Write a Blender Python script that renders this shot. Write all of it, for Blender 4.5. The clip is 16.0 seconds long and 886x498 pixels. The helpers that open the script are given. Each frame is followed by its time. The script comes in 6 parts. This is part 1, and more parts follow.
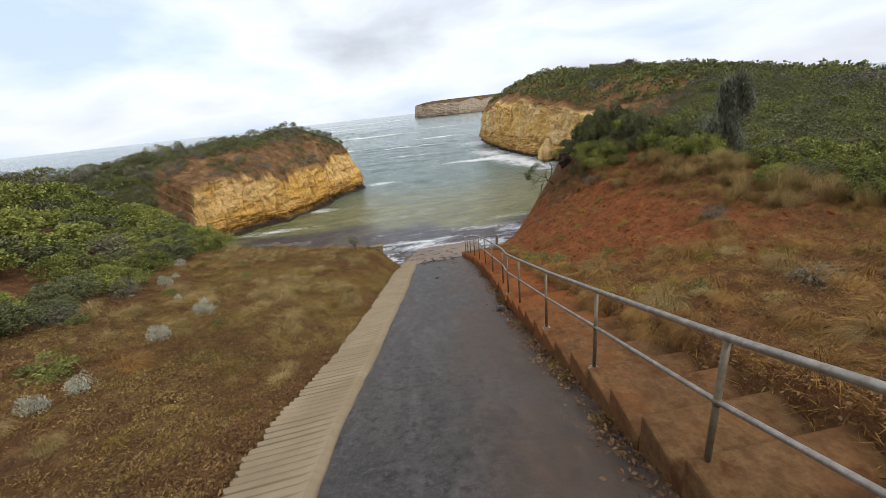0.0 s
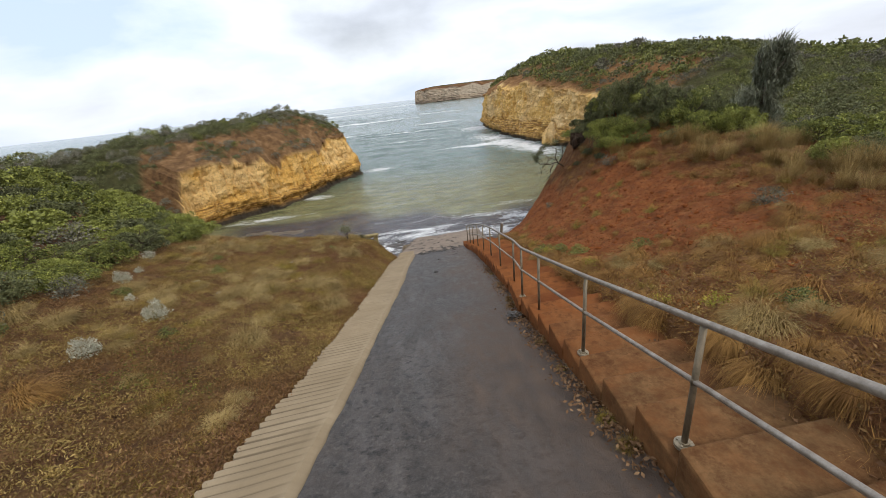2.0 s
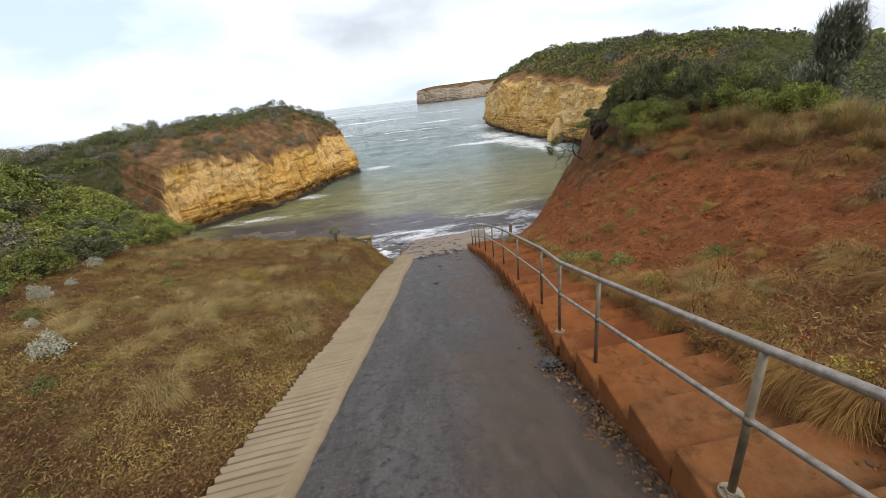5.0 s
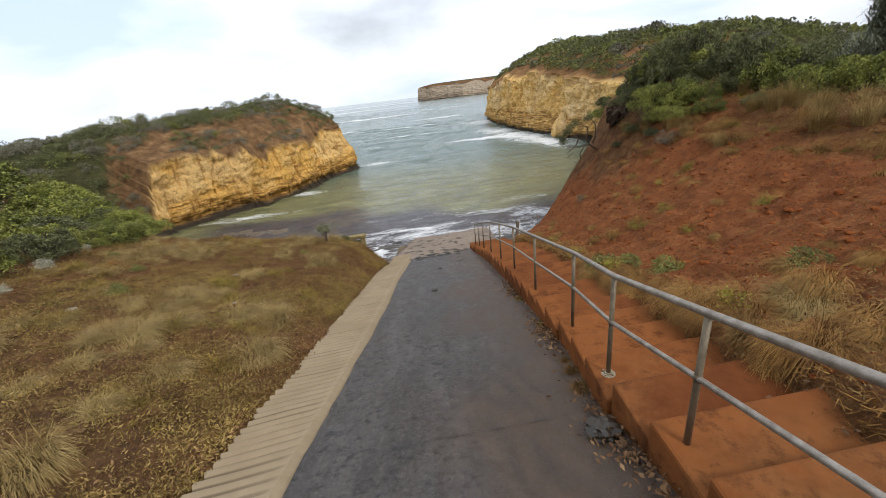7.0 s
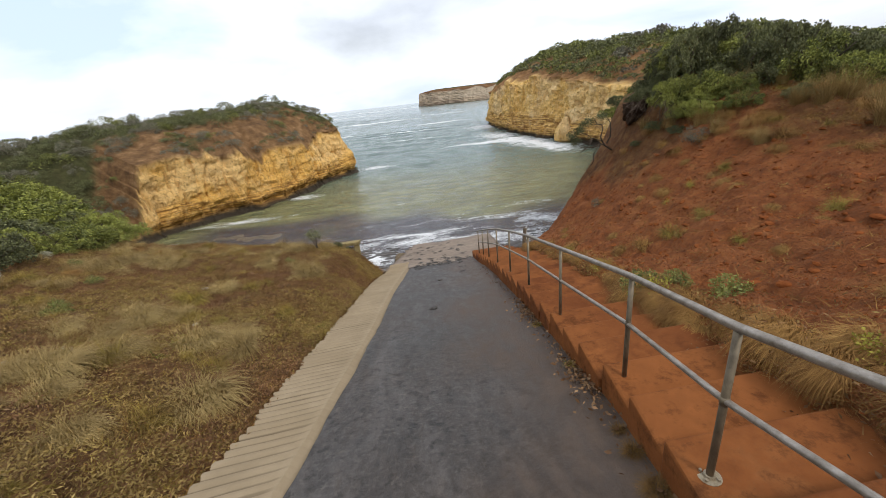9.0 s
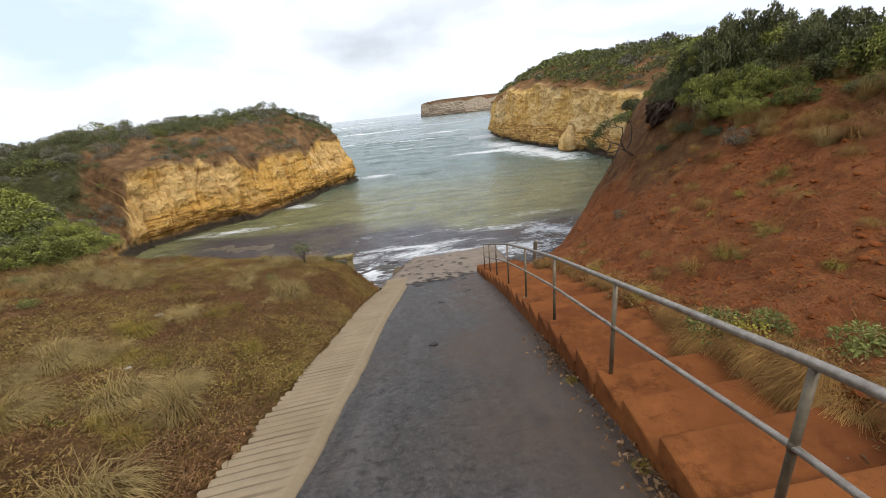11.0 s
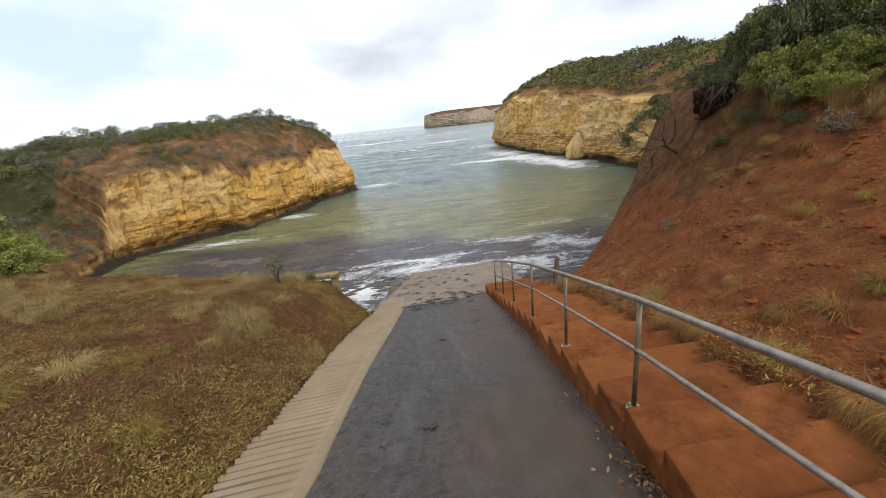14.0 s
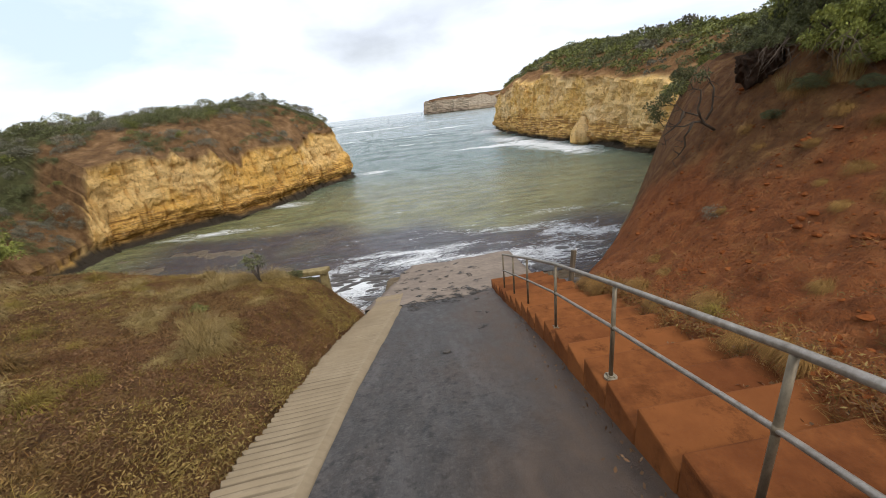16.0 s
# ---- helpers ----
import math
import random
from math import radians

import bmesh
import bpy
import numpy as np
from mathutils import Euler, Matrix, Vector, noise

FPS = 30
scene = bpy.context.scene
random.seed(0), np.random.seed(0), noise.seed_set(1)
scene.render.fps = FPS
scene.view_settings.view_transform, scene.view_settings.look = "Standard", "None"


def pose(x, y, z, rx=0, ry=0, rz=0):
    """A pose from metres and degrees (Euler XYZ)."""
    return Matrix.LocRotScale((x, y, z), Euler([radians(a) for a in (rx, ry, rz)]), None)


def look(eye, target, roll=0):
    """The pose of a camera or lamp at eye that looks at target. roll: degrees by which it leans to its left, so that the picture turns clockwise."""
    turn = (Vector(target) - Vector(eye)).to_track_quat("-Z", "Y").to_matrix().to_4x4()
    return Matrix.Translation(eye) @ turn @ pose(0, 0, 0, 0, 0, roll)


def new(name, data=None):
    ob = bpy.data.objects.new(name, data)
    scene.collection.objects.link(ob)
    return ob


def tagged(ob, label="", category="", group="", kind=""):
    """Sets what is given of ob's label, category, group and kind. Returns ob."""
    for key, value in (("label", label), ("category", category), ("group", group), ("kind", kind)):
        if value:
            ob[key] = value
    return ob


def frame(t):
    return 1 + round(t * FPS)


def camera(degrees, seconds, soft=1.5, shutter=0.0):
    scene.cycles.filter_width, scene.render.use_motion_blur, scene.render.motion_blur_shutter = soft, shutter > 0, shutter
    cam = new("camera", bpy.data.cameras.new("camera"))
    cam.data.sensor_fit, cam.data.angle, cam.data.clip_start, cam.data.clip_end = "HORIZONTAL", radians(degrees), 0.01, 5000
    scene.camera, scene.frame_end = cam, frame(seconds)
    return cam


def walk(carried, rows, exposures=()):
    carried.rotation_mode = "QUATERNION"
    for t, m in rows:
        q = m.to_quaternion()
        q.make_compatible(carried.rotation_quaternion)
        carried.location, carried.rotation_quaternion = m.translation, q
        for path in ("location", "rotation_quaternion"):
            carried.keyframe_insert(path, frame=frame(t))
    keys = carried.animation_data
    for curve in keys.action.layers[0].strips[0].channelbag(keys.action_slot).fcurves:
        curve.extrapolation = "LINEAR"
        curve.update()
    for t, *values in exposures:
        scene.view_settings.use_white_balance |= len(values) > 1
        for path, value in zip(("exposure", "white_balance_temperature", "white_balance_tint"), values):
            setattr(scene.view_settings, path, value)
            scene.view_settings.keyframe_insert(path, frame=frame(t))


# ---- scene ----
cam = camera(98.0, 16.0, soft=0.7)
PATH = [
    (0, (-0.343, 2.291, 9.412), (-0.143, 4.162, 8.735), -6.3),
    (0.5, (-0.294, 2.68, 9.279), (-0.098, 4.545, 8.585), -6.2),
    (1, (-0.232, 3.104, 9.143), (-0.042, 4.963, 8.428), -6.1),
    (1.5, (-0.197, 3.474, 9.034), (-0.004, 5.33, 8.313), -6.1),
    (2, (-0.129, 3.878, 8.924), (0.058, 5.728, 8.187), -6.5),
    (2.5, (-0.09, 4.234, 8.808), (0.096, 6.084, 8.071), -6.5),
    (3, (-0.067, 4.604, 8.673), (0.119, 6.458, 7.945), -6.3),
    (3.5, (-0.028, 4.941, 8.573), (0.156, 6.793, 7.839), -6.6),
    (4, (0.026, 5.299, 8.456), (0.206, 7.153, 7.728), -6.5),
    (4.2, (0.042, 5.433, 8.431), (0.222, 7.285, 7.697), -6.7),
    (6.5, (0.261, 7.101, 7.851), (0.433, 8.953, 7.115), -6.5),
    (7, (0.297, 7.424, 7.771), (0.467, 9.273, 7.026), -6.7),
    (7.5, (0.344, 7.744, 7.664), (0.515, 9.593, 6.922), -6.8),
    (8, (0.372, 8.09, 7.549), (0.542, 9.94, 6.81), -6.7),
    (8.2, (0.382, 8.2, 7.528), (0.55, 10.052, 6.793), -6.6),
    (10.3, (0.463, 9.48, 7.201), (0.644, 11.345, 6.501), -6.1),
    (10.5, (0.482, 9.629, 7.18), (0.657, 11.495, 6.484), -6.2),
    (11, (0.536, 10.039, 7.089), (0.71, 11.914, 6.415), -6.1),
    (11.5, (0.583, 10.391, 6.997), (0.755, 12.272, 6.34), -6.3),
    (12, (0.616, 10.762, 6.906), (0.785, 12.649, 6.265), -6.1),
    (12.5, (0.652, 11.104, 6.8), (0.819, 12.998, 6.181), -5.9),
    (13, (0.688, 11.438, 6.727), (0.854, 13.336, 6.118), -6.0),
    (13.5, (0.726, 11.787, 6.629), (0.891, 13.683, 6.013), -5.8),
    (14, (0.766, 12.148, 6.536), (0.931, 14.042, 5.914), -6.2),
    (14.5, (0.786, 12.461, 6.449), (0.95, 14.351, 5.814), -6.2),
    (15, (0.81, 12.799, 6.372), (0.972, 14.684, 5.721), -6.2),
    (15.5, (0.84, 13.078, 6.315), (1.0, 14.959, 5.653), -6.4),
    (16, (0.85, 13.368, 6.261), (1.004, 15.242, 5.581), -6.6),
]
walk(cam, [(t, look(eye, target, roll)) for t, eye, target, roll in PATH],
     [(0.0, -0.06), (3.0, 0.02), (7.0, 0.08), (16.0, 0.08)])

# ---- world and sun: bright, broken overcast ----
SUN_AZ, SUN_EL = radians(150.0), radians(48.0)      # azimuth clockwise from +y
world = bpy.data.worlds.new("overcast_sky")
scene.world = world
world.use_nodes = True
wn, wl = world.node_tree.nodes, world.node_tree.links
wn.clear()
w_out = wn.new("ShaderNodeOutputWorld")
w_bg = wn.new("ShaderNodeBackground")
w_sky = wn.new("ShaderNodeTexSky")
w_sky.sky_type, w_sky.sun_disc = "NISHITA", False
w_sky.sun_elevation, w_sky.sun_rotation = SUN_EL, SUN_AZ
w_sky.air_density, w_sky.dust_density = 1.2, 1.5
w_co = wn.new("ShaderNodeTexCoord")
w_map = wn.new("ShaderNodeMapping")
w_map.inputs["Scale"].default_value = (1.0, 1.0, 2.6)
w_map.inputs["Location"].default_value = (3.1, 0.7, 0.2)
w_n1 = wn.new("ShaderNodeTexNoise")
w_n1.inputs["Scale"].default_value, w_n1.inputs["Detail"].default_value = 2.3, 7.0
w_n1.inputs["Roughness"].default_value, w_n1.inputs["Distortion"].default_value = 0.5, 0.3
w_r1 = wn.new("ShaderNodeValToRGB")
for e, (p, c) in zip((w_r1.color_ramp.elements[0], w_r1.color_ramp.elements[1], w_r1.color_ramp.elements.new(0.52)),
                     ((0.34, (5.2, 6.3, 8.2, 1)), (0.64, (10.5, 10.6, 10.8, 1)), (0.5, (8.2, 8.6, 9.3, 1)))):
    e.position, e.color = p, c
w_n2 = wn.new("ShaderNodeTexNoise")
w_n2.inputs["Scale"].default_value, w_n2.inputs["Detail"].default_value = 1.3, 5.0
w_r2 = wn.new("ShaderNodeValToRGB")
w_r2.color_ramp.elements[0].position, w_r2.color_ramp.elements[0].color = 0.42, (0.3, 0.3, 0.3, 1)
w_r2.color_ramp.elements[1].position, w_r2.color_ramp.elements[1].color = 0.62, (0.0, 0.0, 0.0, 1)
w_mix = wn.new("ShaderNodeMix")
w_mix.data_type = "RGBA"
w_mix.inputs["Factor"].default_value = 0.85
w_dark = wn.new("ShaderNodeMix")
w_dark.data_type = "RGBA"
w_dark.inputs["B"].default_value = (5.2, 5.6, 7.0, 1)
wl.new(w_co.outputs["Generated"], w_map.inputs["Vector"])
wl.new(w_map.outputs["Vector"], w_n1.inputs["Vector"])
wl.new(w_map.outputs["Vector"], w_n2.inputs["Vector"])
wl.new(w_n1.outputs["Fac"], w_r1.inputs["Fac"])
wl.new(w_n2.outputs["Fac"], w_r2.inputs["Fac"])
wl.new(w_sky.outputs["Color"], w_mix.inputs["A"])
wl.new(w_r1.outputs["Color"], w_mix.inputs["B"])
wl.new(w_r2.outputs["Color"], w_dark.inputs["Factor"])
wl.new(w_mix.outputs["Result"], w_dark.inputs["A"])
wl.new(w_dark.outputs["Result"], w_bg.inputs["Color"])
w_bg.inputs["Strength"].default_value = 0.145
wl.new(w_bg.outputs["Background"], w_out.inputs["Surface"])

sun = new("sun", bpy.data.lights.new("sun", "SUN"))
sun.data.energy, sun.data.angle, sun.data.color = 1.55, radians(14), (1.0, 0.95, 0.88)
sun.matrix_world = look((0, 0, 60), (-math.sin(SUN_AZ) * math.cos(SUN_EL), -math.cos(SUN_AZ) * math.cos(SUN_EL), 60 - math.sin(SUN_EL)))
scene.view_settings.exposure = 0.0


# ---- materials ----
def ramp_set(node, stops):
    els = node.color_ramp.elements
    while len(els) < len(stops):
        els.new(0.5)
    for e, (p, c) in zip(els, stops):
        e.position, e.color = p, (*c, 1)


class Mat:
    """A node material with a few shortcuts."""

    def __init__(self, name, rough=0.9, spec=0.3, metal=0.0):
        self.m = bpy.data.materials.new(name)
        self.m.use_nodes = True
        self.n, self.l = self.m.node_tree.nodes, self.m.node_tree.links
        self.b = self.n["Principled BSDF"]
        self.b.inputs["Roughness"].default_value = rough
        self.b.inputs["Specular IOR Level"].default_value = spec
        self.b.inputs["Metallic"].default_value = metal
        self.pos = self.n.new("ShaderNodeNewGeometry")
        self.h = None

    def noise(self, scale, detail=4, rough=0.55, stretch=(1, 1, 1), distort=0.0, local=False):
        t = self.n.new("ShaderNodeTexNoise")
        t.inputs["Scale"].default_value, t.inputs["Detail"].default_value = scale, detail
        t.inputs["Roughness"].default_value, t.inputs["Distortion"].default_value = rough, distort
        mp = self.n.new("ShaderNodeMapping")
        mp.inputs["Scale"].default_value = stretch
        if local:
            self.l.new(self.n.new("ShaderNodeTexCoord").outputs["Object"], mp.inputs["Vector"])
        else:
            self.l.new(self.pos.outputs["Position"], mp.inputs["Vector"])
        self.l.new(mp.outputs["Vector"], t.inputs["Vector"])
        return t.outputs["Fac"]

    def ramp(self, fac, stops):
        r = self.n.new("ShaderNodeValToRGB")
        ramp_set(r, stops)
        self.l.new(fac, r.inputs["Fac"])
        return r.outputs["Color"]

    def mix(self, fac, a, b, mode="MIX"):
        x = self.n.new("ShaderNodeMix")
        x.data_type, x.blend_type = "RGBA", mode
        for v, k in ((fac, "Factor"), (a, "A"), (b, "B")):
            if isinstance(v, (int, float)):
                x.inputs[k].default_value = v
            elif isinstance(v, tuple):
                x.inputs[k].default_value = (*v, 1)
            else:
                self.l.new(v, x.inputs[k])
        return x.outputs["Result"]

    def bump(self, fac, strength, dist):
        b = self.n.new("ShaderNodeBump")
        b.inputs["Strength"].default_value, b.inputs["Distance"].default_value = strength, dist
        self.l.new(fac, b.inputs["Height"])
        if self.h is not None:
            self.l.new(self.h, b.inputs["Normal"])
        self.h = b.outputs["Normal"]
        self.l.new(self.h, self.b.inputs["Normal"])

    def color(self, c):
        self.l.new(c, self.b.inputs["Base Color"])
        return self

    def attr(self, name):
        a = self.n.new("ShaderNodeAttribute")
        a.attribute_name = name
        return a.outputs["Fac"]

    def island(self):
        return self.pos.outputs["Random Per Island"]

    def each(self):
        return self.n.new("ShaderNodeObjectInfo").outputs["Random"]


def m_soil():
    m = Mat("soil", 0.95, 0.15)
    big = m.noise(0.35, 5)
    mid = m.noise(3.0, 6, 0.65)
    fine = m.noise(22, 5, 0.7)
    dry = m.ramp(mid, [(0.3, (0.065, 0.031, 0.014)), (0.5, (0.165, 0.085, 0.032)), (0.68, (0.31, 0.185, 0.07))])
    red = m.ramp(mid, [(0.28, (0.2, 0.054, 0.014)), (0.5, (0.38, 0.112, 0.03)), (0.72, (0.52, 0.19, 0.06))])
    sand = m.ramp(mid, [(0.3, (0.2, 0.15, 0.09)), (0.7, (0.36, 0.28, 0.18))])
    c = m.mix(m.attr("red"), dry, red)
    c = m.mix(m.attr("sand"), c, sand)
    c = m.mix(m.ramp(fine, [(0.35, (0.0, 0.0, 0.0)), (0.75, (0.5, 0.5, 0.5))]), c, (0.09, 0.05, 0.03))
    c = m.mix(0.15, c, m.ramp(big, [(0.3, (0.12, 0.07, 0.035)), (0.7, (0.3, 0.2, 0.1))]))
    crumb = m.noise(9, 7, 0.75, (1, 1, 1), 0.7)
    # crevice shade is painted in: dark colour where the crumb bump sinks
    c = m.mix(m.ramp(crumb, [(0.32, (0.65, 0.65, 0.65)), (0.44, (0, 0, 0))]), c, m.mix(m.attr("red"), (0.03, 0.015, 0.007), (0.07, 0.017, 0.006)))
    c = m.mix(m.ramp(m.noise(5, 6, 0.7), [(0.56, (0, 0, 0)), (0.72, (0.55, 0.55, 0.55))]), c, m.mix(m.attr("red"), (0.25, 0.16, 0.07), (0.38, 0.15, 0.06)))
    m.bump(mid, 0.8, 0.18)
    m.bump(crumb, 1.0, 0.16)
    m.bump(fine, 0.8, 0.04)
    return m.color(c).m


def m_asphalt():
    m = Mat("asphalt", 0.55, 0.45)
    big, mid, fine = m.noise(0.5, 4), m.noise(4, 6, 0.65, (1.6, 0.5, 1)), m.noise(120, 3, 0.8)
    c = m.ramp(mid, [(0.3, (0.023, 0.02, 0.018)), (0.55, (0.048, 0.041, 0.035)), (0.75, (0.09, 0.075, 0.062))])
    c = m.mix(m.ramp(big, [(0.42, (0, 0, 0)), (0.7, (0.5, 0.5, 0.5))]), c, (0.07, 0.05, 0.038))
    c = m.mix(m.ramp(fine, [(0.5, (0, 0, 0)), (0.7, (0.45, 0.45, 0.45))]), c, (0.14, 0.125, 0.11))
    m.l.new(m.ramp(mid, [(0.3, (0.42, 0.42, 0.42)), (0.7, (0.75, 0.75, 0.75))]), m.b.inputs["Roughness"])
    c = m.mix(m.ramp(m.noise(26, 6, 0.8), [(0.5, (0, 0, 0)), (0.68, (0.6, 0.6, 0.6))]), c, (0.16, 0.142, 0.125))
    wear = m.noise(1.0, 6, 0.7, (2.2, 0.35, 1), 0.6)
    c = m.mix(m.ramp(wear, [(0.48, (0, 0, 0)), (0.66, (0.55, 0.55, 0.55))]), c, (0.13, 0.115, 0.105))
    c = m.mix(m.ramp(m.noise(9, 6, 0.75), [(0.36, (0.9, 0.9, 0.9)), (0.5, (0, 0, 0))]), c, (0.016, 0.014, 0.012))
    c = m.mix(m.ramp(m.noise(13, 7, 0.8, (1, 0.8, 1), 0.8), [(0.54, (0, 0, 0)), (0.66, (0.6, 0.6, 0.6))]), c, (0.15, 0.128, 0.108))
    c = m.mix(m.mix(0.18, m.attr("dirt"), (0, 0, 0)), c, m.ramp(mid, [(0.3, (0.05, 0.03, 0.017)), (0.7, (0.12, 0.073, 0.043))]))
    m.bump(fine, 0.6, 0.01)
    m.bump(m.noise(28, 5, 0.7), 0.6, 0.02)
    m.bump(mid, 0.4, 0.03)
    return m.color(c).m


def m_concrete(name, lo, hi, stain, groove=False, upper=None):
    m = Mat(name, 0.9, 0.12)
    big, mid, fine = m.noise(0.8, 5), m.noise(5, 6, 0.65), m.noise(70, 4, 0.7)
    c = m.ramp(mid, [(0.3, lo), (0.7, hi)])
    c = m.mix(m.ramp(big, [(0.4, (0, 0, 0)), (0.68, (0.75, 0.75, 0.75))]), c, stain)
    c = m.mix(m.ramp(fine, [(0.55, (0, 0, 0)), (0.8, (0.35, 0.35, 0.35))]), c, (0.1, 0.07, 0.05))
    c = m.mix(m.ramp(m.each(), [(0.0, (0, 0, 0)), (1.0, (0.6, 0.6, 0.6))]), c, hi)
    if upper:         # cleaner concrete near the top of the flight, red mud towards its foot
        sp = m.n.new("ShaderNodeSeparateXYZ")
        m.l.new(m.pos.outputs["Position"], sp.inputs[0])
        mr = m.n.new("ShaderNodeMapRange")
        mr.inputs["From Min"].default_value, mr.inputs["From Max"].default_value = 6.0, 14.0
        m.l.new(sp.outputs["Y"], mr.inputs["Value"])
        ad = m.n.new("ShaderNodeMath")
        ad.operation = "ADD"
        m.l.new(mr.outputs["Result"], ad.inputs[0])
        m.l.new(m.noise(1.6, 6, 0.7), ad.inputs[1])
        far = m.ramp(ad.outputs[0], [(0.45, (0, 0, 0)), (0.95, (1, 1, 1))])
        top = m.ramp(mid, [(0.3, upper[0]), (0.7, upper[1])])
        top = m.mix(m.ramp(m.noise(11, 6, 0.75), [(0.4, (0, 0, 0)), (0.62, (0.7, 0.7, 0.7))]), top, upper[2])
        c = m.mix(far, top, c)
        c = m.mix(m.ramp(m.noise(3.2, 7, 0.75), [(0.34, (0.75, 0.75, 0.75)), (0.47, (0, 0, 0))]), c, tuple(v * 0.7 for v in lo))
    if groove:        # mud lies in the grooves
        c = m.mix(m.attr("mud"), c, (0.06, 0.04, 0.022))
    m.bump(fine, 0.4, 0.006)
    m.bump(mid, 0.4, 0.02)
    return m.color(c).m


def m_cliff(name, pale, ochre, brown, scale=1.0, soil=((0.07, 0.034, 0.014), (0.155, 0.078, 0.031), (0.27, 0.15, 0.062))):
    m = Mat(name, 0.95, 0.1)
    strata = m.noise(1.0 * scale, 6, 0.6, (0.3, 0.3, 1.0), 0.6)
    streak = m.noise(1.0 * scale, 6, 0.65, (1.1, 1.1, 0.12), 0.6)
    blot = m.noise(0.22 * scale, 5, 0.6)
    fine = m.noise(5 * scale, 6, 0.7)
    c = m.ramp(strata, [(0.3, brown), (0.45, ochre), (0.62, ochre), (0.75, pale)])
    c = m.mix(m.ramp(blot, [(0.45, (0, 0, 0)), (0.62, (0.6, 0.6, 0.6))]), c, pale)
    c = m.mix(m.ramp(streak, [(0.5, (0, 0, 0)), (0.68, (0.6, 0.6, 0.6))]), c, brown)
    beds = m.noise(2.6 * scale, 7, 0.7, (0.22, 0.22, 2.2), 0.8)
    c = m.mix(m.ramp(beds, [(0.36, (0.35, 0.35, 0.35)), (0.46, (0, 0, 0))]), c, tuple(v * 0.7 for v in brown))
    c = m.mix(m.ramp(m.noise(1.3 * scale, 7, 0.75, (1, 1, 0.6), 1.2), [(0.3, (0.55, 0.55, 0.55)), (0.46, (0, 0, 0))]), c, brown)
    c = m.mix(m.ramp(fine, [(0.5, (0, 0, 0)), (0.75, (0.35, 0.35, 0.35))]), c, pale)
    lay = m.noise(3.4 * scale, 7, 0.7, (0.16, 0.16, 2.6), 0.7)
    low = m.ramp(lay, [(0.34, tuple(v * 0.55 for v in brown)), (0.46, brown), (0.56, ochre), (0.72, tuple(0.5 * (a + b) for a, b in zip(pale, ochre)))])
    c = m.mix(m.attr("bed"), c, low)
    pit = m.noise(6.5 * scale, 6, 0.72, (1, 1, 0.8), 0.8)
    c = m.mix(m.ramp(pit, [(0.34, (0.8, 0.8, 0.8)), (0.46, (0, 0, 0))]), c, tuple(v * 0.6 for v in brown))
    c = m.mix(m.ramp(m.noise(2.4 * scale, 6, 0.7, (1, 1, 0.7), 0.5), [(0.54, (0, 0, 0)), (0.7, (0.5, 0.5, 0.5))]), c, pale)
    m.bump(lay, 0.5, 0.2)
    m.bump(pit, 0.8, 0.2)
    earth = m.ramp(m.noise(1.2 * scale, 6, 0.65), [(0.3, soil[0]), (0.55, soil[1]), (0.75, soil[2])])
    scrub = m.ramp(m.noise(2.2 * scale, 6, 0.7), [(0.3, (0.03, 0.035, 0.015)), (0.6, (0.08, 0.09, 0.035)), (0.8, (0.16, 0.15, 0.07))])
    c = m.mix(m.attr("earth"), c, earth)
    c = m.mix(m.attr("scrub"), c, scrub)
    c = m.mix(m.attr("wet"), c, (0.06, 0.047, 0.032))
    m.bump(streak, 0.45, 0.2)
    m.bump(strata, 0.4, 0.18)
    m.bump(beds, 0.5, 0.16)
    m.bump(fine, 0.7, 0.2)
    m.bump(m.noise(14 * scale, 5, 0.7), 0.5, 0.06)
    return m.color(c).m


